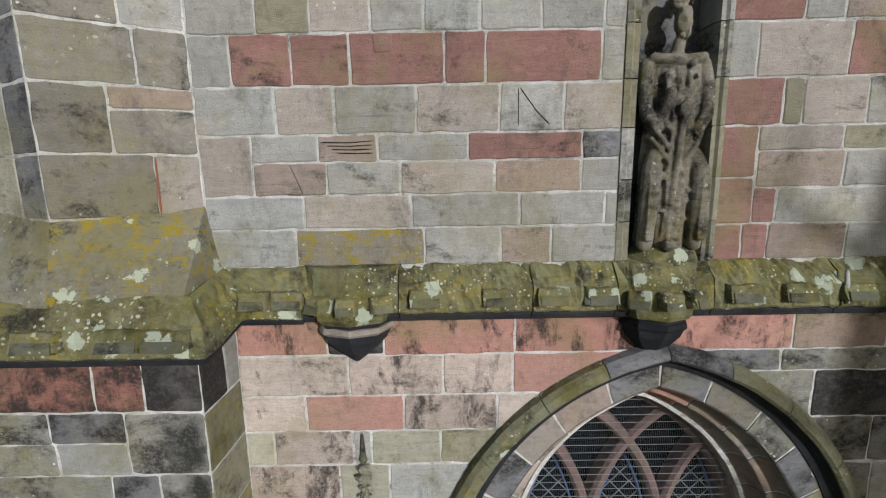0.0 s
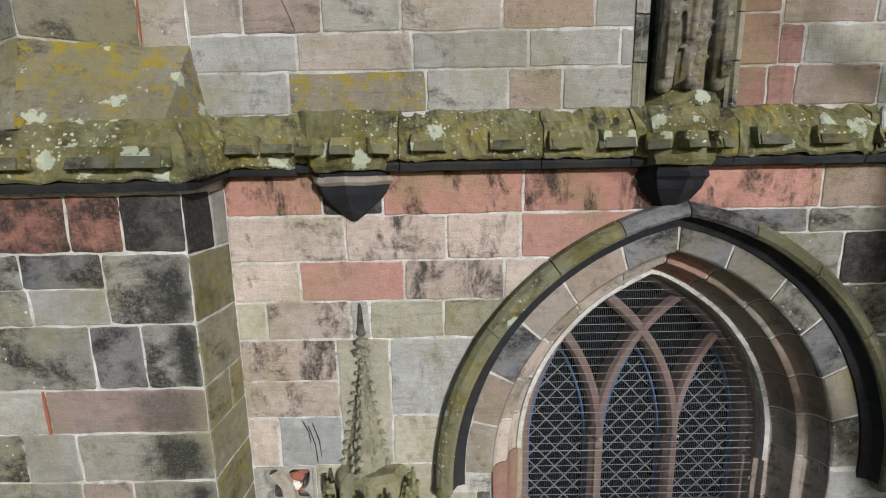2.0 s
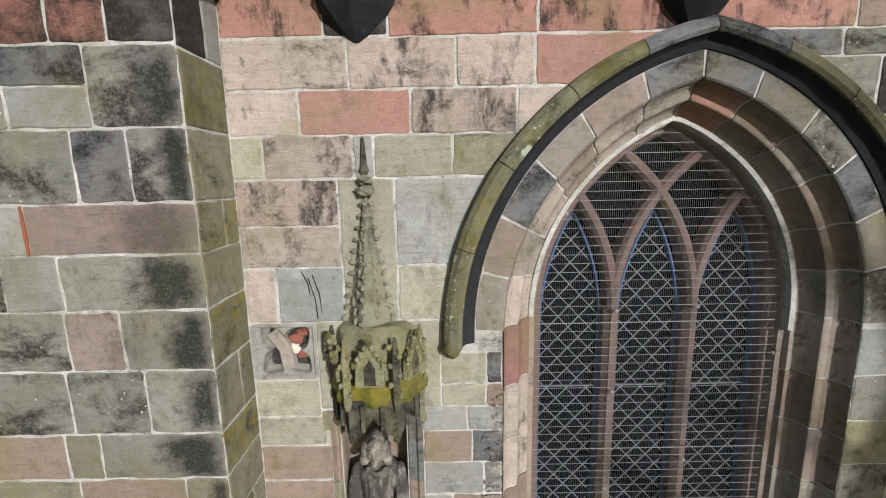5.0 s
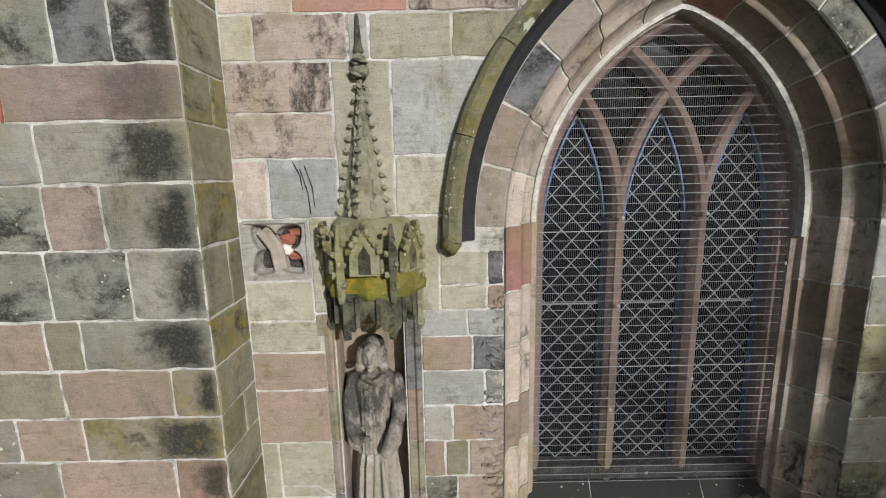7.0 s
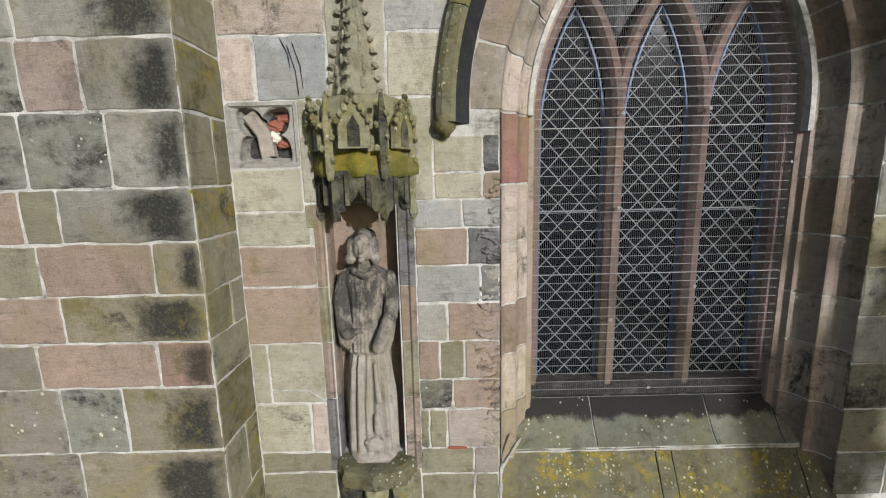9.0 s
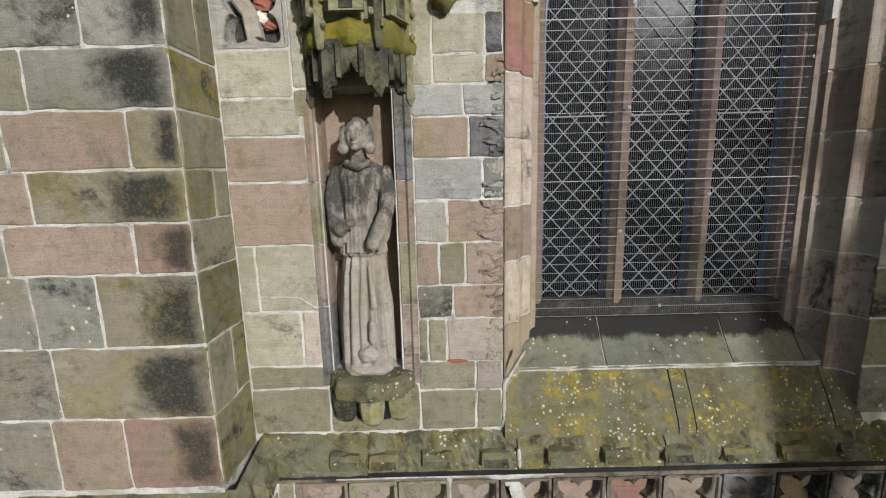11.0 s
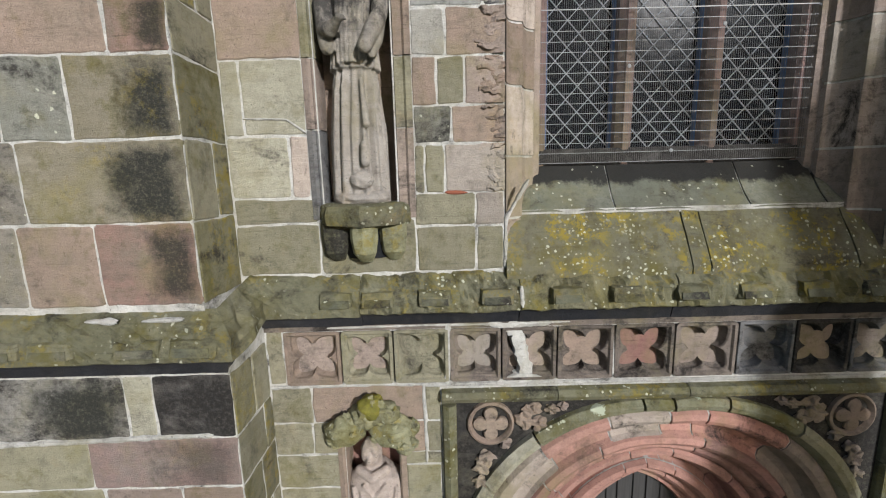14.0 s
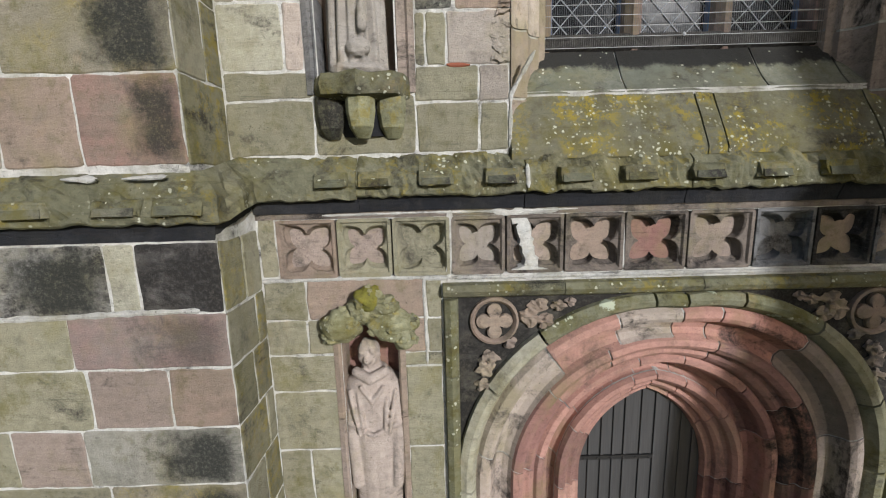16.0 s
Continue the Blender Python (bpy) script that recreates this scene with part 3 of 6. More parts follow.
Q(8.57, 8.885, [BL, -2.06, -1.77, BX], "xxk")
Q(8.37, 8.57, [BL, -2.36, -1.91], "sd")
Q(8.16, 8.37, [BL, -2.34, -1.91], "sb")
Q(8.16, 8.57, [-1.91, BX], "H")
Q(7.775, 8.16, [BL, -2.04, -1.75, BX], "sdH")
Q(7.495, 7.775, [BL, -2.36, BX], "gP")
Q(7.18, 7.495, [BL, -2.54, -2.22, BX], "sbG")
Q(6.825, 7.18, [BL, -2.24, -1.93, BX], "spG")
Q(6.43, 6.825, [BL, -2.29, -1.84, BX], "ssG")
Q(6.135, 6.43, [BL, -2.36, -2.16, BX], "onG")
Q(5.84, 6.135, [BL, -2.32, -1.69, BX], "noE")
Q(5.565, 5.84, [BL, -2.63, -2.24, BX], "eoE")
Q(5.29, 5.565, [BL, -2.43, -1.74, BX], "eoR")
Q(4.88, 5.29, [BL, -2.34, -1.98, BX], "esE")
Q(4.45, 4.88, [BL, -2.29, BX], "eE")
Q(4.0, 4.45, [BL, -2.37, -1.96, BX], "eoR")
QL = lambda *a: course(buttress, LF, *a)
QL(3.225, 3.61, [BL, -1.92, -1.76, LX], "Hlk")
QL(2.91, 3.225, [BL, -2.18, LX], "nP")
QL(2.55, 2.91, [BL, -2.13, -1.68, LX], "npo")
QL(2.19, 2.55, [BL, -2.62, -2.21, LX], "npG")
QL(1.80, 2.19, [BL, -2.11, LX], "nE")
QL(1.40, 1.80, [BL, -2.4, -1.8, LX], "gnG")
QL(0.95, 1.40, [BL, -2.2, LX], "go")
SIDE_Z = [8.89, 8.55, 8.16, 7.775, 7.495, 7.18, 6.825, 6.43, 6.135, 5.84, 5.565, 5.29, 4.88, 4.45, 4.0]
for i, (a, b) in enumerate(zip(SIDE_Z[1:], SIDE_Z)):
    course(buttress, BS, a, b, [0, 0.44] if i % 3 else [0, 0.27, 0.44], ["nv", "vn", "nv", "vv"][i % 4] if i else "kg")
LSIDE = [3.61, 3.22, 2.9, 2.55, 2.19, 1.8, 1.4, 0.95]
for i, (a, b) in enumerate(zip(LSIDE[1:], LSIDE)):
    course(buttress, LS, a, b, [0, 0.25 + 0.1 * (i % 2), 0.47], ["vn", "nv", "vv"][i % 3])

# the three-sided pier on the buttress and its broached weathering
AX, AY, CX = -2.22, -0.36, -1.54
pv = [(CX, 0, 9.70), (AX, AY, 9.68), (2 * AX - CX, 0, 9.70), (CX, 0, 12), (AX, AY, 12), (2 * AX - CX, 0, 12)]
upper_pier = structure("pier", "three-sided sandstone pier standing on the buttress", (pv, [(0, 1, 4, 3), (1, 2, 5, 4), (0, 2, 1), (3, 4, 5), (2, 0, 3, 5)]), MORTAR, "pier")
face_r = flat_map((AX, AY, 0), (CX - AX, -AY, 0), (-AY, AX - CX, 0))
face_l = flat_map((2 * AX - CX, 0, 0), (CX - AX, AY, 0), (AY, AX - CX, 0))
FL = math.hypot(CX - AX, AY)
V = lambda *a: course(upper_pier, face_r, *a)
V(11.2, 11.8, [0, 0.4, FL], "eg")
V(10.79, 11.2, [0.0, 0.44, FL], "eg")
V(10.46, 10.79, [0.0, 0.50, FL], "ee")
V(10.33, 10.46, [0.34, FL], "o")
V(10.07, 10.33, [0.34, FL], "e")
V(10.07, 10.46, [0.0, 0.34], "e")
V(9.70, 10.07, [0.0, 0.53, FL], "et")
VL = lambda *a: course(upper_pier, face_l, *a)
for a, b in ((9.70, 10.07), (10.07, 10.46), (10.46, 10.79), (10.79, 11.2), (11.2, 11.8)):
    VL(a, b, [0, 0.45, FL], "ld")
wb = [(AX, AY, 9.69), (CX, 0, 9.75), (AX, BY - 0.03, 9.22), (BX - 0.05, BY + 0.02, 9.25), (BX - 0.04, 0, 9.33), (AX, 0, 9.75)]
wl = [(2 * AX - x, y, z) for x, y, z in wb]


def facet(a, b, c, d, nu=14, nv=10, amp=0.012):
    a, b, c, d = (Vector(p) for p in (a, b, c, d))
    v = []
    for i in range(nu + 1):
        for j in range(nv + 1):
            p = a.lerp(b, i / nu).lerp(d.lerp(c, i / nu), j / nv)
            e = amp * noise.noise(p * 5) + 0.5 * amp * noise.noise(p * 14)
            v.append(p + Vector((0.2 * e, -e, e)))
    return v, [(i * (nv + 1) + j, (i + 1) * (nv + 1) + j, (i + 1) * (nv + 1) + j + 1, i * (nv + 1) + j + 1) for i in range(nu) for j in range(nv)]


WEATHER = stone_material("lichened_weathering_stone", (0.30, 0.26, 0.18), (0.24, 0.205, 0.125), 0.36, moss=0.34, spots=0.9, yellow=1.25, patches=0.85, relief=0.8)
WEATHER2 = stone_material("stained_weathering_stone", (0.33, 0.29, 0.21), (0.28, 0.25, 0.16), 0.45, moss=0.3, spots=0.3, yellow=0.4, relief=0.4)
solid("weathering", *join(facet(wb[0], wb[1], wb[3], wb[2]), facet(wb[1], wb[4], wb[3], wb[3])), WEATHER, buttress, "sloping weathering stone with yellow and pale lichen", True)
solid("weathering", *join(facet(wl[0], wl[1], wl[3], wl[2]), facet(wl[1], wl[4], wl[3], wl[3])), WEATHER2, buttress, "sloping weathering stone with black stain", True)

# ---- string courses ----
UP = [(-0.02, 9.35), (0.015, 9.325), (0.04, 9.29), (0.065, 9.26), (0.09, 9.225), (0.115, 9.19), (0.122, 9.14), (0.125, 9.09), (0.13, 9.05), (0.115, 9.035), (0.08, 9.05), (-0.02, 9.06)]
UPB = [(-0.02, 9.06), (0.095, 9.05), (0.10, 9.02), (0.085, 8.985), (-0.02, 8.98)]
UPF = [(o, z - 0.09 if z < 9.2 else z - 0.04) for o, z in UP]
LO = [(-0.02, 4.06), (0.02, 4.03), (0.045, 3.995), (0.07, 3.96), (0.09, 3.925), (0.098, 3.88), (0.10, 3.84), (0.105, 3.81), (0.09, 3.80), (0.05, 3.815), (-0.02, 3.82)]
LOB = [(-0.02, 3.82), (0.06, 3.815), (0.035, 3.76), (0.02, 3.705), (-0.02, 3.705)]
CORNER_U, CORNER_L = [(BL - 0.4, BY), (BX, BY), (BX, 0.0)], [(BL - 0.4, LY + 0.02), (LX - 0.03, LY + 0.02), (LX - 0.03, 0.0)]


def blend(path_a, profile, drop, wob):
    """The return round the buttress lies a little lower than the run on the wall."""
    v, f = plan_sweep(profile, path_a, 0.05, wob)
    return [(x, y, z + drop * min(1.0, max(0.0, -y / 0.45))) for x, y, z in v], f


def string_course(name, label, profile, under, corner, joints, drop, mat):
    ob = empty(name, label, "string course", kind="structure")
    solid("moulded_stone", *blend(corner + [(joints[0], 0.0)], profile, drop, 0.03), mat, ob, smooth=False)
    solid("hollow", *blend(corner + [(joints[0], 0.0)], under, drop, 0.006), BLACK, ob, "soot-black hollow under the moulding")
    for a, b in zip(joints, joints[1:]):
        e = random.uniform(-0.008, 0.008)
        solid("moulded_stone", *plan_sweep([(o + (e if o > 0 else 0), z + e) for o, z in profile], [(a + 0.004, 0.0), (b - 0.004, 0.0)], 0.025, 0.03), mat, ob)
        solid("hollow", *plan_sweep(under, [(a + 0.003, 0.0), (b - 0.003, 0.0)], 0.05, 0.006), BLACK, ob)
    return ob


def fleuron(parent, x, y, z, w, h, out, mat, turn=0.0):
    """A worn square flower on the moulding, wider at its lower edge."""
    v, f = [], []
    rings = [(0.5, -0.02), (0.5, out * 0.45), (0.46, out), (0.28, out * 1.1)]
    c, s = math.cos(turn), math.sin(turn)
    outline = [(-1, -1), (-0.3, -1.05), (0.4, -0.95), (1, -1), (1.02, 0), (0.95, 0.9), (0.3, 1), (-0.4, 0.92), (-1, 1), (-1.04, 0.1)]
    for r, o in rings:
        for a, b in outline:
            px, pz = a * r * w + random.uniform(-0.006, 0.006), b * r * h + random.uniform(-0.006, 0.006)
            py = -o - (0.35 * (h * 0.5 - pz) if o > 0 else 0) + random.uniform(-0.004, 0.004)
            v.append((x + c * px - s * py, y + s * px + c * py, z + pz))
    n = len(outline)
    for i in range(len(rings) - 1):
        f += [(i * n + j, i * n + (j + 1) % n, (i + 1) * n + (j + 1) % n, (i + 1) * n + j) for j in range(n)]
    f.append(list(range(len(rings) * n - n, len(rings) * n)))
    ob = solid("fleuron", v, f, mat, parent)
    # thin dark slab: soot and the fleuron's underside shade in one colour
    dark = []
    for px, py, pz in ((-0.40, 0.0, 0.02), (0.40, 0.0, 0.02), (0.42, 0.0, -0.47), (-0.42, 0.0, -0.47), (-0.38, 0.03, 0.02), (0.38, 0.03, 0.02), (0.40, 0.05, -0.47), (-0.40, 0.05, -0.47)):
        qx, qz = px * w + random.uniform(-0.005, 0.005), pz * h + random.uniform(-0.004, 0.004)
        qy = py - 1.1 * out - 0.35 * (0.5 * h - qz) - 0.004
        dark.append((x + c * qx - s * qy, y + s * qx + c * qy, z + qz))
    solid("face", dark, [(0, 1, 2, 3), (7, 6, 5, 4), (0, 1, 5, 4), (1, 2, 6, 5), (2, 3, 7, 6), (3, 0, 4, 7)], SOOTY_SHADE, ob, "soot-black lower face")
    return ob


upper_string = string_course("upper_string_course", "mossy green string course with worn fleurons and white lichen", UP, UPB, CORNER_U,
                             [-0.93, -0.30, 0.56, 1.10, 1.72, 2.52, 3.2, 4.5], -0.085, STRING)
lower_string = string_course("lower_string_course", "algae-green string course with square fleurons above the frieze", LO, LOB, CORNER_L,
                             [-0.66, 0.36, 1.35, 2.3, 3.2, 4.5], -0.09, STRING2)
for x in (-1.23, -1.0, -0.12, 0.34, 0.69, 1.0, 1.90, 2.25, 2.62, 3.0):
    fleuron(upper_string, x, -0.09, 9.15, 0.21, 0.11, 0.055, STRING)
for x in (-2.6, -2.2, -1.75, -1.5):
    fleuron(upper_string, x, BY - 0.10, 9.07, 0.26, 0.11, 0.045, STRING)
for x in (-0.80, -0.54, -0.18, 0.21, 0.65, 1.03, 1.43, 1.82, 2.21, 2.6, 3.0):
    fleuron(lower_string, x, -0.065, 3.905, 0.20, 0.09, 0.05, STRING2)
for x in (-2.5, -2.2, -1.75, -1.45):
    fleuron(lower_string, x, LY - 0.05, 3.80, 0.24, 0.085, 0.035, STRING2)

# ---- the window ----
def lump(c, r, seed=0.0, amp=0.25, rows=6, cols=9):
    """A worn knob of stone."""
    v, f = [], []
    c = Vector(c)
    for i in range(rows + 1):
        a = math.pi * i / rows
        for j in range(cols):
            b = 2 * math.pi * j / cols
            d = Vector((math.sin(a) * math.cos(b), math.sin(a) * math.sin(b), math.cos(a)))
            k = 1 + amp * noise.noise(d * 1.7 + Vector((seed * 3.1, seed, seed * 7.7)))
            v.append(c + Vector((d.x * r[0], d.y * r[1], d.z * r[2])) * k)
    for i in range(rows):
        f += [(i * cols + j, i * cols + (j + 1) % cols, (i + 1) * cols + (j + 1) % cols, (i + 1) * cols + j) for j in range(cols)]
    return v, f


HOOD = [(1.61, w_rise(1.61), 0.02), (1.60, w_rise(1.60), -0.07), (1.565, w_rise(1.565), -0.105), (1.51, w_rise(1.51), -0.12), (1.485, w_rise(1.485), -0.10)]
# groove inside the hood, coloured near-black all along
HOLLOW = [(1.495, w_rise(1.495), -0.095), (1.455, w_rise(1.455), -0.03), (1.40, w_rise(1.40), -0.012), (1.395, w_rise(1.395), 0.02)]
hood = empty("window_hood_mould", "moss-streaked stone hood mould over the pointed window", "hood mould", kind="structure")
for a, b in ((0.945, 1.22), (1.22, 1.44), (1.44, 1.66), (1.66, 1.84), (1.84, 2.0), (2.0, 2.17), (2.17, 2.36), (2.36, 2.58), (2.58, 2.8), (2.8, 3.055)):
    black = 1.83 < (a + b) / 2 < 2.1
    solid("hood_stone", *arch_sweep(HOOD, WCX, WSPRING, 5.5, a + 0.0012, b - 0.0012, 9, 0.008, 0.03), K["d"] if black else HOODM, hood)
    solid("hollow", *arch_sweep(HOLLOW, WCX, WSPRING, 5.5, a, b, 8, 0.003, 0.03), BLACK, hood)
for side in (-1, 1):
    solid("hood_stop", *lump((WCX + side * 1.548, -0.04, 6.775), (0.066, 0.078, 0.085), 3 + side, 0.3, 10, 14), HOODM, hood, "rounded mossy stop of the hood mould", True)
ring = empty("window_arch", "moulded sandstone jambs and voussoirs splayed round the window", "window surround", kind="structure")
RING = [(hw, w_rise(hw), y) for hw, y in ((1.395, 0.0), (1.30, -0.006), (1.215, -0.006), (1.195, 0.01))]
SPLAY = [(hw, w_rise(hw), y) for hw, y in ((1.20, 0.0), (1.192, 0.035), (1.178, 0.075), (1.155, 0.105), (1.12, 0.125), (1.085, 0.132), (1.074, 0.138), (1.068, 0.175), (1.052, 0.22), (1.03, 0.255), (1.0, 0.278), (0.975, 0.285), (0.965, 0.315))]
INNER = [(hw, w_rise(hw), y) for hw, y in ((0.975, 0.31), (0.955, 0.325), (0.925, 0.335), (0.915, 0.36), (0.90, 0.42))]
cuts = [0.0, 0.13, 0.27, 0.42, 0.55, 0.70, 0.84, 1.0, 1.17, 1.33, 1.5, 1.66, 1.84, 2.0]
tones_l, tones_r = "ppcoccrctcpct", "oputpoctootpf"
for i, (a, b) in enumerate(zip(cuts, cuts[1:])):
    st = 2 if b <= 1 else 6
    for u0, u1, tone in ((a, b, tones_l[i]), (4 - b, 4 - a, tones_r[i])):
        if a >= 1.0:
            solid("voussoir", *arch_sweep(RING, WCX, WSPRING, 4.0, u0 + 0.004, u1 - 0.004, st, 0.004, 0.05), K["dtp"[i % 3] if u0 < 2 else "dse"[i % 3]], ring)
        solid("jamb_stone", *arch_sweep(SPLAY, WCX, WSPRING, 4.0, u0 + (0.0028 if a < 1 else 0.0045), u1 - (0.0028 if a < 1 else 0.0045), st, 0.004, 0.62), K[tone], ring)
solid("jamb_mortar", *arch_sweep([(h + 0.006, r + 0.006, y + 0.006) for h, r, y in SPLAY], WCX, WSPRING, 4.0, 0, 4, 60, 0, 0.6), MORTAR, ring, "white lime mortar of the jambs")
solid("plaster_fillet", *arch_sweep([(0.985, w_rise(0.985), 0.31), (0.98, w_rise(0.98), 0.272), (0.945, w_rise(0.945), 0.275), (0.94, w_rise(0.94), 0.33)], WCX, WSPRING, 4.5, 1.0, 3.06, 50, 0.012, 0.35), MORTAR, ring, "white plaster fillet")
solid("inner_arch", *arch_sweep(INNER, WCX, WSPRING, 4.5, 0.0, 4.0, 60, 0.002, 0.6), K["p"], ring, "pale plastered inner edge of the arch")


def plan_prism(poly, z0, z1):
    """An outline in x and y, from the height z0 to z1."""
    n = len(poly)
    v = [(x, y, z0) for x, y in poly] + [(x, y, z1) for x, y in poly]
    return v, [list(range(n)), list(range(2 * n - 1, n - 1, -1))] + [(i, (i + 1) % n, n + (i + 1) % n, n + i) for i in range(n)]


def bar(path, w, y0, y1, edge=0.0):
    """A flat bar in the plane of the window, w wide, from the depth y0 to y1, with chamfered front edges."""
    v, f = [], []
    for i, (x, z) in enumerate(path):
        a, b = Vector(path[max(i - 1, 0)]), Vector(path[min(i + 1, len(path) - 1)])
        d = (b - a).normalized()
        nx, nz = -d.y, d.x
        for o, y in ((-0.5 * w, y1), (-0.5 * w, y0 + edge), (-0.5 * w + edge * 0.8, y0), (0.5 * w - edge * 0.8, y0), (0.5 * w, y0 + edge), (0.5 * w, y1)):
            v.append((x + nx * o, y, z + nz * o))
    for i in range(len(path) - 1):
        f += [(i * 6 + j, i * 6 + (j + 1) % 6, i * 6 + 6 + (j + 1) % 6, i * 6 + 6 + j) for j in range(6)]
    f += [list(range(6)), list(range(len(v) - 1, len(v) - 7, -1))]
    return v, f


def loft(rings, cap=True):
    n = len(rings[0])
    v = [p for r in rings for p in r]
    f = [(i * n + j, i * n + (j + 1) % n, (i + 1) * n + (j + 1) % n, (i + 1) * n + j) for i in range(len(rings) - 1) for j in range(n)]
    if cap:
        f += [list(range(n)), list(range(len(v) - n, len(v)))]
    return v, f


def half_octagon(cx, z, rx, ry, y=0.0, wob=0.0, fine=3):
    """Half an eight-sided ring standing out from the wall."""
    c = [math.pi + math.pi * i / 4 for i in range(5)]
    pts = []
    for a, b in zip(c, c[1:]):
        for i in range(fine):
            p = Vector((math.cos(a), math.sin(a))).lerp(Vector((math.cos(b), math.sin(b))), i / fine)
            pts.append(p)
    pts.append(Vector((math.cos(c[-1]), math.sin(c[-1]))))
    out = []
    for p in pts:
        q = Vector((cx + p.x * rx, y + p.y * ry, z))
        out.append(q * 1.0 + Vector((p.x, p.y, 0.5)) * wob * noise.noise(q * 9))
    out += [Vector((cx + rx, y + 0.03, z)), Vector((cx - rx, y + 0.03, z))]
    return out


def column(cx, rings, y=0.0, wob=0.0, fine=3):
    return loft([half_octagon(cx, z, rx, ry, y, wob, fine) for z, rx, ry in rings])


# ---- sills, tracery and glazing of the window ----
def slope(name, joints, prof, mat, label, bed, fan=0.0):
    ob = empty(name, label, "window sill", kind="structure")
    mid = (joints[0] + joints[-1]) / 2
    for a, b in zip(joints, joints[1:]):
        v, f = [], []
        n = max(2, round((b - a) / 0.06))
        for i in range(n + 1):
            x = a + 0.006 + (b - a - 0.012) * i / n
            for j, (y, z) in enumerate(prof):
                w = 0.005 * noise.noise(Vector((x * 7, y * 9, z * 9)))
                v.append((x + fan * (x - mid) * (prof[0][0] - y), y - w, z + w))
        k = len(prof)
        for i in range(n):
            f += [(i * k + j, i * k + (j + 1) % k, (i + 1) * k + (j + 1) % k, (i + 1) * k + j) for j in range(k)]
        f += [list(range(k)), list(range(len(v) - 1, len(v) - 1 - k, -1))]
        solid("sill_stone", v, f, mat, ob)
    v = [(x + fan * (x - mid) * (prof[0][0] - y), y + 0.008, z - 0.006) for x in (joints[0] + 0.01, joints[-1] - 0.01) for y, z in prof]
    k = len(prof)
    solid("mortar_bed", v, [(j, (j + 1) % k, k + (j + 1) % k, k + j) for j in range(k)], bed, ob, "mortar in the joints")
    return ob


SILL = stone_material("sooty_sill_stone", (0.21, 0.20, 0.14), (0.16, 0.155, 0.095), 0.35, moss=0.25, spots=0.2, top=0.86)
APRON = stone_material("lichened_apron_stone", (0.20, 0.175, 0.105), (0.155, 0.135, 0.075), 0.32, moss=0.42, spots=1.0, yellow=0.85, relief=0.5)
slope("window_sill", [0.40, 1.03, 1.93, 2.44, 2.75], [(0.60, 4.72), (0.37, 4.70), (0.30, 4.60), (0.22, 4.49), (0.155, 4.425), (0.15, 4.40), (0.60, 4.40)], SILL,
      "sloping green-grey sill stones blackened along the top", MORTAR)
slope("window_apron", [0.275, 1.46, 1.58, 2.52, 2.72], [(0.60, 4.41), (0.165, 4.41), (0.12, 4.33), (0.05, 4.22), (-0.02, 4.10), (-0.045, 4.05), (-0.045, 4.0), (0.60, 4.0)], APRON,
      "steep mossy weathering below the sill dotted with yellow and white lichen", K["m"])
solid("mortar_line", *box(0.30, 2.70, 0.151, 0.30, 4.38, 4.417), MORTAR, bpy.data.objects["window_apron"], "white mortar under the sill")

window = empty("window_1", "three-light pointed window with intersecting tracery and leaded panes behind wire mesh", "window", kind="structure")
TRAC = stone_material("red_grey_tracery_stone", (0.31, 0.185, 0.145), (0.26, 0.17, 0.135), 0.15)
WH, WR = 0.915, 1.36
TR, _ = arch_radius(WH, WR)
MULL = (WCX - 0.305, WCX + 0.305)
inside = lambda x, z: z <= WSPRING or math.hypot(x - (WCX + (TR - WH) * (1 if x < WCX else -1)), z - WSPRING) < TR - 0.01


def branch(x0, side):
    pts = []
    for i in range(40):
        a = i * 0.034
        p = (x0 + side * (TR - TR * math.cos(a)), WSPRING + TR * math.sin(a))
        if not inside(*p):
            break
        pts.append(p)
    return pts


for x in MULL:
    solid("mullion", *bar([(x, 4.68), (x, 5.8), (x, WSPRING)], 0.115, 0.385, 0.57, 0.05), TRAC, window, "red-brown stone mullion")
    for side in (-1, 1):
        solid("tracery_bar", *bar(branch(x, side), 0.085, 0.39 + 0.002 * side, 0.56, 0.03), TRAC, window)
solid("tracery_rim", *arch_sweep([(0.93, 1.375, 0.39), (0.88, 1.325, 0.39), (0.86, 1.305, 0.42), (0.855, 1.30, 0.54)], WCX, WSPRING, 4.7, 0, 4, 60, 0.0, 0.59), TRAC, window)
solid("bottom_rail", *bar([(WCX - 0.92, 4.76), (WCX + 0.92, 4.76)], 0.12, 0.375, 0.55, 0.03), K["k"], window, "black-stained stone rail")


def light_outline(x0, x1, top):
    """A light: upright sides and a pointed head."""
    hw, cx = (x1 - x0) / 2, (x0 + x1) / 2
    left = [(x0, 4.82)] + [arch_point(cx, 6.72, 4.82, hw, top - 6.72, 1 + i / 8) for i in range(9)]
    return left + [(2 * cx - x, z) for x, z in left[-2::-1]]


def clip(p, q, poly):
    """The stretch of a line that lies in a convex outline."""
    t0, t1 = 0.0, 1.0
    d = (q[0] - p[0], q[1] - p[1])
    for (ax, az), (bx, bz) in zip(poly, poly[1:] + poly[:1]):
        nx, nz = bz - az, ax - bx
        num, den = (p[0] - ax) * nx + (p[1] - az) * nz, d[0] * nx + d[1] * nz
        if abs(den) < 1e-9:
            if num < 0:
                return None
        elif den > 0:
            t0 = max(t0, -num / den)
        else:
            t1 = min(t1, -num / den)
    if t1 - t0 < 0.002:
        return None
    return (p[0] + d[0] * t0, p[1] + d[1] * t0), (p[0] + d[0] * t1, p[1] + d[1] * t1)


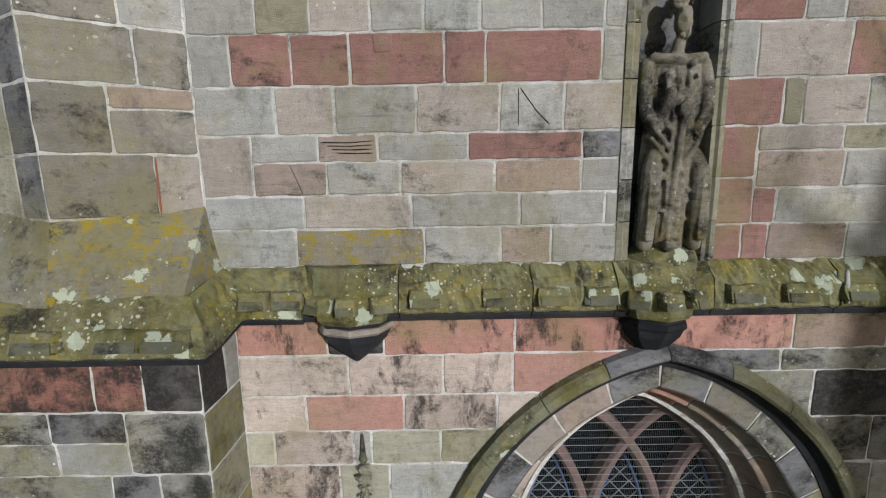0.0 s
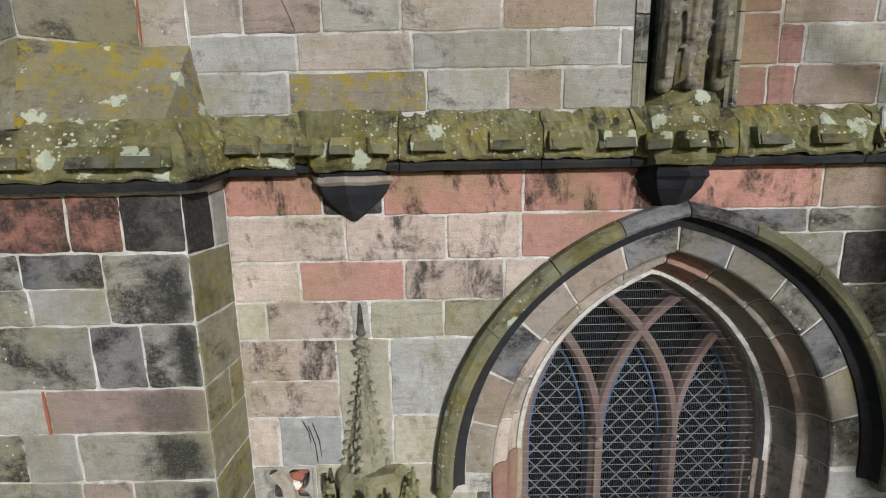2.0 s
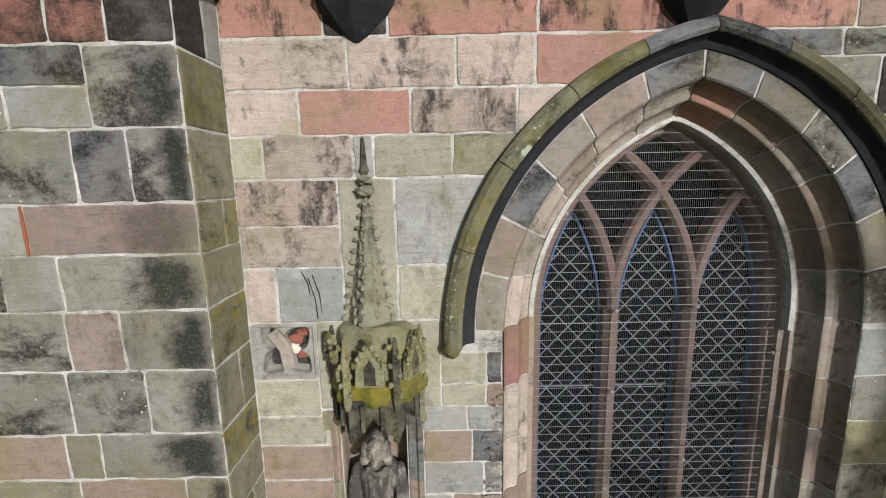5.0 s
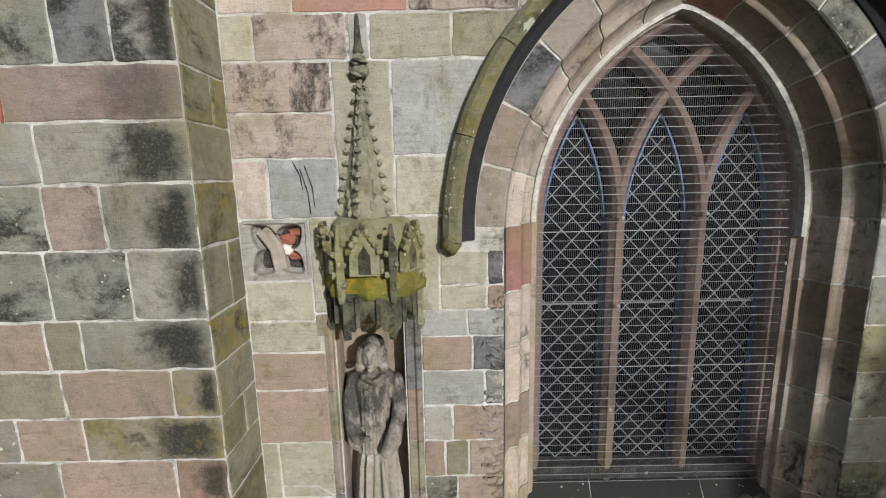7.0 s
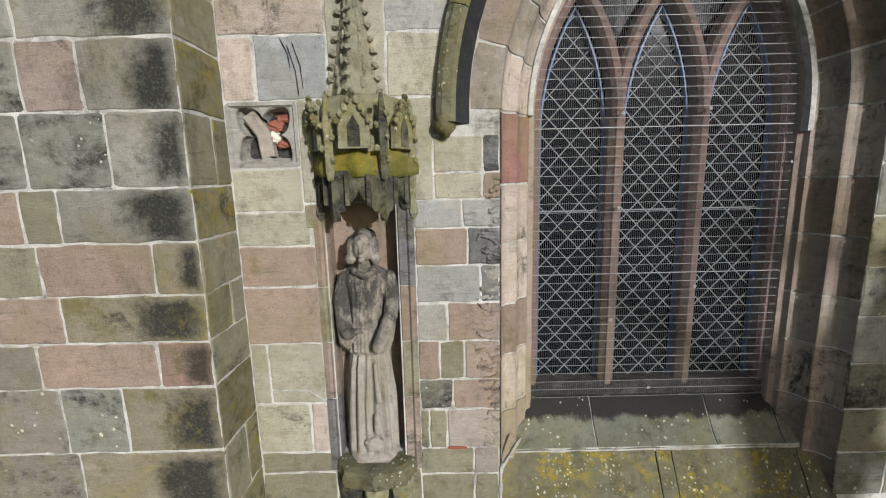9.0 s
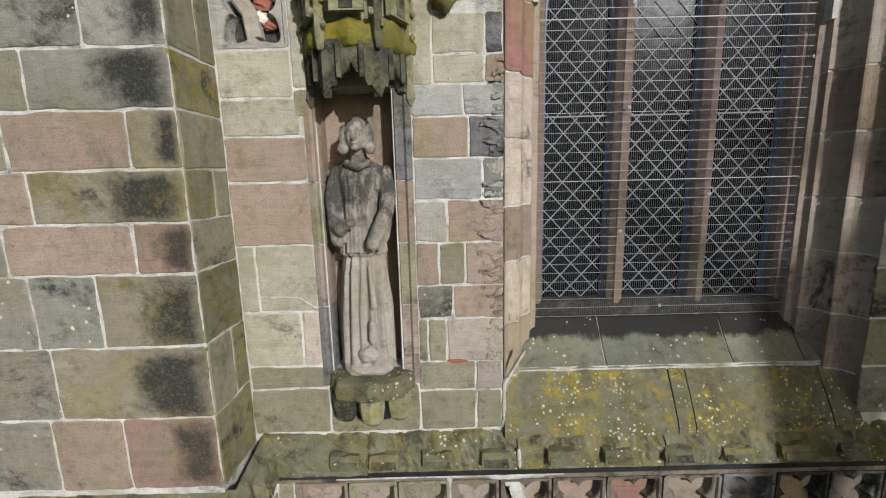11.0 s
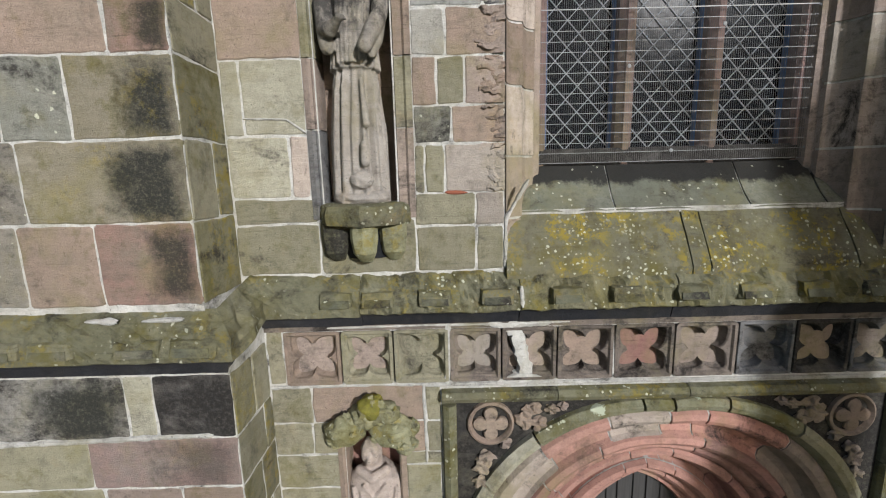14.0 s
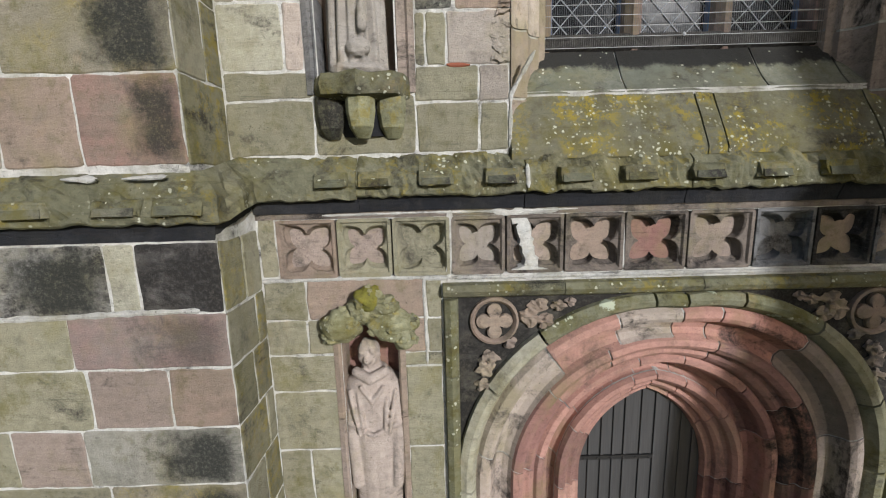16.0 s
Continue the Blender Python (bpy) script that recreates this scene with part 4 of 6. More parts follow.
for x0, x1 in ((WCX - 0.855, MULL[0] - 0.06), (MULL[0] + 0.06, MULL[1] - 0.06), (MULL[1] + 0.06, WCX + 0.855)):
    poly = light_outline(x0, x1, 7.62)
    pane = solid("pane", *extrude(poly, 0.528, 0.532), GLASS, window, "leaded diamond glazing")
    pane.visible_shadow = False
    solid("light_frame", *bar(light_outline(x0 + 0.008, x1 - 0.008, 7.60), 0.016, 0.49, 0.536, 0.003), BLUE, window, "thin blue-painted iron frame")
    pieces = []
    w = (x1 - x0) / 3
    rise = w * 1.08
    for i in range(-40, 40):
        z = 4.82 + i * rise * 1.0
        for s in (-1, 1):
            c = clip((x0, z), (x1, z + s * (x1 - x0) * rise / w), poly)
            if c:
                pieces.append(bar(c, 0.0058, 0.520, 0.538))
    solid("lead_lattice", *join(*pieces), LEAD, window, "pale lead lattice")
    pieces = [bar(c, 0.009, 0.510, 0.526) for c in (clip((x0, z), (x1, z), poly) for z in (6.17,)) if c]
    for i, piece in enumerate(pieces):
        solid("saddle_bar", *piece, LEAD, window)
top_glass = solid("pane", *extrude([arch_point(WCX, WSPRING, 4.8, 0.87, 1.31, u) for u in [0.9 + i * 0.055 for i in range(41)]], 0.545, 0.549), GLASS, window)
top_glass.visible_shadow = False

mesh_guard = empty("window_guard", "fine galvanised wire mesh guard fixed over the window", "window guard")
GH, GR = 0.945, 1.39
gpoly = [arch_point(WCX, WSPRING, 4.715, GH, GR, i / 12) for i in range(0, 49)]
ups, across = [], []
for i in range(-64, 65):
    c = clip((WCX + i * 0.0147, 4.0), (WCX + i * 0.0147, 9.0), gpoly)
    if c:
        ups.append(bar(c, 0.0014, 0.352, 0.3534))
for i in range(60):
    z = 4.72 + i * 0.066
    c = clip((0, z), (3, z), gpoly)
    if c:
        across.append(bar(c, 0.0056 if i in (15, 31) else 0.0027, 0.349, 0.352))
tagged(solid("wire_screen", *join(*ups), WIRE, mesh_guard), kind="stuff")
tagged(solid("cross_wiring", *join(*across), WIRE2, mesh_guard), kind="stuff")
for x, z in ((-0.93, 7.1), (-0.93, 6.6), (-0.30, 6.86), (0.31, 6.88), (0.93, 5.7), (-0.93, 5.2), (0.93, 5.2), (-0.32, 5.35), (0.92, 6.5), (-0.7, 7.6), (0.65, 7.7), (-0.93, 4.78), (0.0, 4.79), (0.93, 4.79), (-0.3, 6.2), (0.3, 5.6)):
    solid("washer", *lump((WCX + x, 0.345, z), (0.014, 0.006, 0.014), 0, 0.0, 4, 8), WIRE2, mesh_guard, "round galvanised washer")

# ---- corbels under the upper string course ----
TANRING = K["t"]
for cx, rx in ((-0.61, 0.315), (1.395, 0.275)):
    ob = empty("corbel", "half-octagonal mossy corbel with a soot-black bell under the string course", "corbel", "corbels of the string course")
    solid("cap", *column(cx, [(9.345, rx, 0.12), (9.25, rx * 1.02, 0.18), (9.14, rx * 1.0, 0.21), (9.02, rx * 0.93, 0.235), (8.99, rx * 0.85, 0.22), (8.99, rx * 0.6, 0.1)], 0, 0.03, 5), STRING, ob, "moss-covered cap")
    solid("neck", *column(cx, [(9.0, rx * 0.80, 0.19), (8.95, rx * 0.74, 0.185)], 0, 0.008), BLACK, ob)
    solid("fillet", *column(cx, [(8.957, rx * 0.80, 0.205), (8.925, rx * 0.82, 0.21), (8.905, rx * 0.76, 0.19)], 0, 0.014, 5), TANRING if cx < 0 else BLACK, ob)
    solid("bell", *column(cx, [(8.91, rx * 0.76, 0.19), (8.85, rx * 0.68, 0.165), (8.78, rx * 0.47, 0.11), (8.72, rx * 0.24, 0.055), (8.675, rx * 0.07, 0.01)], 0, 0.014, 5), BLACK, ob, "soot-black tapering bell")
    for i, a in enumerate((-0.62, 0.0, 0.62)):
        fleuron(ob, cx + 1.02 * rx * math.sin(a), -0.225 * math.cos(a) + 0.03, 9.13, 0.13, 0.10, 0.05, STRING, a * 0.8)


# ---- niches and statues ----
def statue_mesh(name, label, rings, extras, mat, voxel=0.014):
    """A worn carved figure: draped body and a few plain limbs grown into one skin."""
    v, f = join(loft(rings), *extras)
    ob = solid(name, v, f, mat, None, "", True)
    re = ob.modifiers.new("skin", "REMESH")
    re.mode, re.voxel_size, re.use_smooth_shade = "VOXEL", voxel, True
    return tagged(ob, label, "statue")


def robe(cx, cy, levels, folds=11, amp=0.09, lean=0.0):
    rings = []
    for z, rx, ry, k in levels:
        ring_ = []
        for j in range(44):
            a = 2 * math.pi * j / 44
            d = 1 + amp * k * (math.sin(folds * a + 1.5 * math.sin(3 * z)) + 0.5 * math.sin(2.3 * folds * a + z))
            ring_.append((cx + rx * d * math.cos(a), cy + ry * d * math.sin(a), z))
        rings.append(ring_)
    return rings


def limb(points, radii, seed=1):
    """A rounded rod along points, with a knob at each."""
    pieces = [lump(p, (r, r, r), seed + i, 0.1, 6, 9) for i, (p, r) in enumerate(zip(points, radii))]
    for (p, q), (a, b) in zip(zip(points, points[1:]), zip(radii, radii[1:])):
        p, q = Vector(p), Vector(q)
        d = (q - p).normalized()
        u = d.cross(Vector((0.3, 1.0, 0.2))).normalized()
        w = d.cross(u)
        pieces.append(loft([[c + (u * math.cos(g * math.pi / 5) + w * math.sin(g * math.pi / 5)) * r for g in range(10)] for c, r in ((p, a), (p.lerp(q, 0.5), 0.5 * (a + b)), (q, b))]))
    return join(*pieces)


ST1 = stone_material("blackened_statue_stone", (0.42, 0.345, 0.25), (0.30, 0.25, 0.165), 0.55, moss=0.42, yellow=0.4, spots=0.3, relief=1.0)
ST2 = stone_material("grey_statue_stone", (0.50, 0.42, 0.325), (0.42, 0.345, 0.26), 0.2, relief=0.5, top=1.245, band=(0.60, 0.85))
ST3 = stone_material("pale_pink_statue_stone", (0.56, 0.43, 0.325), (0.48, 0.365, 0.275), 0.24, relief=0.5)


def niche(name, label, frame_l, frame_r, z0, z1, back_kind, jamb_kinds, z_cuts):
    ob = empty(name, label, "niche", kind="structure")
    (a, b), (c, d) = frame_l, frame_r
    solid("back", *box(b - 0.02, c + 0.02, 0.185, 0.199, z0, z1), K[back_kind], ob, "smooth stone back")
    prof_l = [(a, -0.012), (a + 0.035, -0.022), (a + 0.05, -0.006), (b - 0.015, -0.012), (b, 0.02), (b + 0.006, 0.06), (b + 0.002, 0.19), (a, 0.19)]
    prof_r = [(d, -0.012), (d - 0.035, -0.022), (d - 0.05, -0.006), (c + 0.015, -0.012), (c, 0.02), (c - 0.006, 0.06), (c - 0.002, 0.19), (d, 0.19)]
    for i, (p, q) in enumerate(zip(z_cuts, z_cuts[1:])):
        for prof, o in ((prof_l, 0), (prof_r, 1)):
            e = random.uniform(-0.004, 0.004)
            solid("jamb", *plan_prism([(x, y + e) for x, y in prof], p + 0.004, q - 0.004), K[jamb_kinds[(i + o) % len(jamb_kinds)]], ob)
    return ob


niche("niche_1", "tall weathered niche with moulded jambs above the string course", (1.12, 1.215), (1.665, 1.76), 9.33, 11.3, "d", "nsgn", [9.33, 9.6, 9.87, 10.19, 10.48, 10.8, 11.3])
niche("niche_2", "narrow canopied niche with worn moulded jambs", (-0.93, -0.855), (-0.40, -0.285), 4.49, 6.3, "o", "dpno", [4.40, 4.95, 5.36, 5.75, 6.29])
niche("niche_3", "narrow niche with red stone back beside the doorway", (-0.89, -0.835), (-0.455, -0.415), 0.9, 2.96, "r", "opo", [0.9, 1.6, 2.3, 2.95])

# statue over the window
rc1 = random.Random(17)
cx, cy = 1.45, 0.06
rings = robe(cx, cy, [(9.40, 0.17, 0.11, 0.9), (9.7, 0.16, 0.11, 1.0), (9.98, 0.165, 0.12, 1.1), (10.1, 0.155, 0.125, 1.0), (10.2, 0.15, 0.125, 0.8), (10.35, 0.165, 0.12, 0.5), (10.5, 0.17, 0.10, 0.3),
                           (10.58, 0.175, 0.10, 0.1), (10.615, 0.14, 0.08, 0.0), (10.63, 0.06, 0.05, 0.0)], 9, 0.12)
extra = [limb([(1.275, 0.03, 10.57), (1.255, 0.0, 10.42), (1.265, -0.02, 10.26), (1.33, -0.04, 10.19)], [0.04, 0.042, 0.04, 0.036]), limb([(1.335, -0.03, 10.22), (1.36, -0.12, 10.38)], [0.036, 0.03], 2),
         limb([(1.625, 0.03, 10.57), (1.645, 0.0, 10.42), (1.635, -0.02, 10.26), (1.56, -0.06, 10.16)], [0.04, 0.042, 0.04, 0.036], 3),
         limb([(1.30, 0.0, 10.60), (1.45, -0.04, 10.575), (1.60, 0.0, 10.60)], [0.032, 0.03, 0.032], 4), lump((1.465, -0.09, 10.28), (0.045, 0.045, 0.05), 5, 0.3),
         limb([(1.45, 0.04, 10.60), (1.465, 0.03, 10.70)], [0.042, 0.036]), lump((1.475, 0.02, 10.80), (0.055, 0.07, 0.095), 3, 0.4, 10, 14), lump((1.455, 0.05, 10.93), (0.05, 0.055, 0.075), 5, 0.5), lump((1.52, 0.08, 10.98), (0.04, 0.05, 0.06), 8, 0.5),
         limb([(1.465, -0.08, 10.26), (1.45, -0.085, 10.1), (1.44, -0.075, 9.92)], [0.02, 0.024, 0.02]), limb([(1.44, -0.07, 9.92), (1.43, -0.06, 9.7), (1.42, -0.06, 9.47)], [0.02, 0.016, 0.018], 3), limb([(1.485, -0.05, 9.9), (1.48, -0.04, 9.6)], [0.022, 0.02], 6),
         limb([(1.32, -0.03, 10.02), (1.30, -0.06, 9.92), (1.295, -0.055, 9.7), (1.285, -0.05, 9.46)], [0.04, 0.06, 0.058, 0.05], 4), limb([(1.58, -0.03, 10.02), (1.60, -0.06, 9.92), (1.605, -0.055, 9.7), (1.60, -0.05, 9.46)], [0.04, 0.055, 0.052, 0.046], 6),
         lump((1.42, -0.10, 9.455), (0.045, 0.04, 0.04), 7)]
for q, (x0, z0, x1, z1) in enumerate(((1.29, 10.2, 1.44, 10.0), (1.29, 10.12, 1.41, 9.97), (1.31, 10.28, 1.46, 10.1), (1.60, 10.15, 1.50, 9.98), (1.36, 10.5, 1.37, 10.28), (1.50, 10.5, 1.49, 10.3), (1.43, 10.52, 1.43, 10.34))):
    extra.append(limb([(x0, -0.045, z0), ((x0 + x1) / 2, -0.07, (z0 + z1) / 2 - 0.01), (x1, -0.05, z1)], [0.014, 0.018, 0.012], q))
for q in range(6):
    x = 1.255 + 0.016 * q if q < 3 else 1.58 + 0.018 * (q - 3)
    extra.append(limb([(x + 0.02, -0.105, 9.88), (x + 0.015, -0.105, 9.5)], [0.012, 0.014], q))
for q in range(26):
    a, z = rc1.uniform(-1.25, 1.25), rc1.uniform(9.5, 10.45)
    x0, y0 = 1.45 + 0.155 * math.sin(a), 0.06 - 0.115 * math.cos(a)
    tilt = (0.07 if a < 0 else -0.07) * (1.0 if z > 9.95 else 0.15)
    ln = rc1.uniform(0.10, 0.28)
    extra.append(limb([(x0, y0, z), (x0 + 0.5 * tilt, y0 - 0.012, z - 0.5 * ln), (x0 + tilt, y0, z - ln)], [0.008, rc1.uniform(0.010, 0.017), 0.007], q))
for q in range(34):
    a, z = rc1.uniform(-1.3, 1.3), rc1.uniform(9.42, 10.75)
    extra.append(lump((1.45 + 0.16 * math.sin(a), 0.05 - 0.12 * math.cos(a), z), (rc1.uniform(0.012, 0.026), 0.018, rc1.uniform(0.012, 0.035)), q, 0.6))
statue_mesh("statue", "weathered black and moss-green stone statue in the upper niche", rings, extra, ST1, 0.008)
base = solid("pedestal", *column(1.46, [(9.46, 0.16, 0.10), (9.42, 0.21, 0.15), (9.36, 0.25, 0.17), (9.325, 0.26, 0.18)], 0.06, 0.05, 6), STRING, None, "", True)
tagged(base, "lumpy mossy stone pedestal under the upper statue", "pedestal")

# statue beside the window
cx, cy = -0.625, 0.06
rings = robe(cx, cy, [(4.50, 0.175, 0.13, 0.6), (4.58, 0.17, 0.13, 1.0), (4.9, 0.155, 0.125, 1.3), (5.2, 0.135, 0.112, 1.1), (5.285, 0.122, 0.10, 0.9), (5.292, 0.150, 0.124, 0.7), (5.33, 0.146, 0.122, 0.7), (5.5, 0.122, 0.115, 0.8), (5.68, 0.132, 0.115, 0.7),
                           (5.79, 0.155, 0.105, 0.3), (5.85, 0.13, 0.09, 0.0), (5.88, 0.075, 0.07, 0.0), (5.90, 0.06, 0.055, 0.0)], 15, 0.13)
extra = [limb([(-0.765, 0.05, 5.80), (-0.795, 0.02, 5.66), (-0.775, -0.02, 5.51)], [0.048, 0.052, 0.05]), limb([(-0.775, -0.03, 5.50), (-0.72, -0.13, 5.47), (-0.665, -0.185, 5.50)], [0.05, 0.042, 0.024], 5),
         limb([(-0.775, -0.03, 5.47), (-0.755, -0.07, 5.40), (-0.74, -0.09, 5.37)], [0.045, 0.045, 0.02], 7), lump((-0.648, -0.195, 5.51), (0.032, 0.026, 0.02), 2, 0.3), limb([(-0.655, -0.19, 5.52), (-0.615, -0.2, 5.50)], [0.011, 0.008], 8),
         limb([(-0.465, 0.05, 5.80), (-0.445, 0.0, 5.68), (-0.455, -0.05, 5.56)], [0.048, 0.052, 0.048], 3), limb([(-0.455, -0.06, 5.56), (-0.49, -0.13, 5.46), (-0.53, -0.15, 5.38)], [0.046, 0.05, 0.042], 9),
         limb([(-0.46, -0.05, 5.52), (-0.475, -0.09, 5.42), (-0.50, -0.10, 5.35)], [0.042, 0.042, 0.025], 4),
         limb([(-0.68, -0.04, 5.86), (-0.615, -0.065, 5.83), (-0.55, -0.04, 5.86)], [0.022, 0.02, 0.022], 6)]
for q in range(7):
    extra.append(limb([(-0.70 + 0.026 * q, -0.03 - 0.015 * math.sin(math.pi * q / 6), 5.76), (-0.695 + 0.024 * q, -0.055 - 0.015 * math.sin(math.pi * q / 6), 5.52), (-0.70 + 0.026 * q, -0.06 - 0.02 * math.sin(math.pi * q / 6), 5.32)], [0.008, 0.011, 0.012], q))
extra += [
         limb([(-0.62, 0.03, 5.86), (-0.617, -0.01, 5.96)], [0.055, 0.05]), lump((-0.615, -0.05, 6.02), (0.064, 0.075, 0.092), 1, 0.02, 14, 18), lump((-0.615, 0.025, 6.07), (0.082, 0.085, 0.068), 2, 0.05, 12, 18),
         lump((-0.688, -0.03, 6.01), (0.030, 0.055, 0.075), 3, 0.25, 10, 12), lump((-0.542, -0.03, 6.01), (0.030, 0.055, 0.075), 4, 0.25, 10, 12), lump((-0.695, -0.045, 5.945), (0.036, 0.045, 0.036), 5, 0.25), lump((-0.535, -0.045, 5.945), (0.036, 0.045, 0.036), 6, 0.25),
         limb([(-0.615, -0.118, 6.04), (-0.615, -0.138, 5.998)], [0.008, 0.013], 4), limb([(-0.66, -0.105, 6.048), (-0.635, -0.118, 6.054), (-0.622, -0.120, 6.044)], [0.007, 0.009, 0.007], 4), limb([(-0.57, -0.105, 6.048), (-0.595, -0.118, 6.054), (-0.608, -0.120, 6.044)], [0.007, 0.009, 0.007], 4),
         lump((-0.615, -0.118, 5.973), (0.022, 0.012, 0.007), 4, 0.0), lump((-0.615, -0.105, 5.945), (0.024, 0.022, 0.016), 4, 0.0), lump((-0.638, -0.113, 6.028), (0.012, 0.008, 0.007), 4, 0.0), lump((-0.592, -0.113, 6.028), (0.012, 0.008, 0.007), 4, 0.0),
         limb([(-0.575, -0.062, 5.22), (-0.555, -0.08, 4.97)], [0.012, 0.024], 2), limb([(-0.57, -0.08, 4.85), (-0.57, -0.085, 4.75)], [0.028, 0.03], 3),
         lump((-0.60, -0.07, 4.64), (0.075, 0.05, 0.055), 4, 0.3), lump((-0.62, 0.03, 4.53), (0.18, 0.15, 0.055), 4, 0.2, 6, 14)]
statue_mesh("statue", "grey draped stone statue with darkened shoulders in the canopied niche", rings, extra, ST2, 0.0065)

# statue beside the doorway
cx, cy = -0.645, 0.08
rings = robe(cx, cy, [(0.92, 0.17, 0.12, 0.5), (1.4, 0.165, 0.12, 0.5), (1.9, 0.175, 0.125, 0.5), (2.2, 0.18, 0.125, 0.4), (2.4, 0.205, 0.13, 0.2), (2.5, 0.205, 0.13, 0.1), (2.55, 0.185, 0.12, 0.0), (2.58, 0.13, 0.11, 0.0), (2.60, 0.12, 0.10, 0.0), (2.61, 0.09, 0.08, 0.0), (2.64, 0.09, 0.07, 0.0)], 9, 0.05)
extra = [limb([(-0.79, 0.05, 2.46), (-0.80, 0.02, 2.15), (-0.785, -0.01, 1.8)], [0.05, 0.05, 0.04]), limb([(-0.50, 0.05, 2.46), (-0.49, 0.02, 2.15), (-0.505, -0.01, 1.8)], [0.05, 0.05, 0.04], 3),
         limb([(-0.655, 0.07, 2.6), (-0.66, 0.05, 2.70)], [0.07, 0.065], 5), lump((-0.665, 0.03, 2.76), (0.075, 0.085, 0.10), 7, 0.25, 12, 16), lump((-0.665, -0.045, 2.735), (0.028, 0.03, 0.035), 2, 0.2),
         limb([(-0.75, 0.0, 2.63), (-0.655, -0.055, 2.60), (-0.56, 0.0, 2.63)], [0.035, 0.036, 0.035], 4), lump((-0.70, -0.04, 2.79), (0.02, 0.02, 0.02), 3, 0.2), lump((-0.63, -0.04, 2.79), (0.02, 0.02, 0.02), 4, 0.2)]
for q, (x0, x1) in enumerate(((-0.80, -0.74), (-0.745, -0.71), (-0.545, -0.57), (-0.49, -0.54))):
    extra.append(limb([(x0, -0.02, 2.5), ((x0 + x1) / 2, -0.055, 2.36), (x1, -0.06, 2.2)], [0.014, 0.016, 0.012], q))
extra += [limb([(-0.82, -0.01, 2.26), (-0.645, -0.075, 2.20), (-0.47, -0.01, 2.26)], [0.016, 0.018, 0.016], 8), limb([(-0.72, -0.05, 2.54), (-0.645, -0.06, 2.44), (-0.57, -0.05, 2.54)], [0.013, 0.014, 0.013], 9)]
statue_mesh("statue", "pale pink worn stone statue in the niche beside the doorway", rings, extra, ST3, 0.008)

# canopy and spire of the middle niche
M(6.30, 6.94, [-0.985, -0.15], "l")
M(6.135, 6.30, [-0.985, -0.87], "n")
M(6.94, 7.88, [-0.78, -0.42], "l")
CAN = stone_material("mossy_canopy_stone", (0.40, 0.36, 0.20), (0.31, 0.28, 0.14), 0.36, moss=0.42, spots=0.4, yellow=0.5, relief=0.9)
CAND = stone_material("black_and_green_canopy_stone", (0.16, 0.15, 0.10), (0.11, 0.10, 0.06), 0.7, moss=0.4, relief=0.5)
CANY = stone_material("yellow_moss_cushion", (0.30, 0.255, 0.03), (0.20, 0.18, 0.025), 0.1, moss=0.3, yellow=1.0, relief=0.9)
canopy = empty("canopy", "crocketed stone niche canopy thick with yellow-green moss", "canopy")
ccx = -0.575
hexa = [(-0.30, 0.0), (-0.16, -0.25), (0.15, -0.25), (0.29, 0.0)]
body = [(6.94, 0.22, 0.14), (6.90, 0.27, 0.19), (6.80, 0.285, 0.215), (6.62, 0.29, 0.225), (6.52, 0.30, 0.235), (6.49, 0.25, 0.17)]
solid("drum", *column(ccx, body, 0, 0.02, 5), CAN, canopy)
solid("moss_cushion", *column(ccx, [(6.62, 0.27, 0.21), (6.575, 0.315, 0.27), (6.52, 0.33, 0.292), (6.465, 0.318, 0.28), (6.45, 0.25, 0.2)], 0, 0.035, 8), CANY, canopy, "bright yellow-green moss", True)
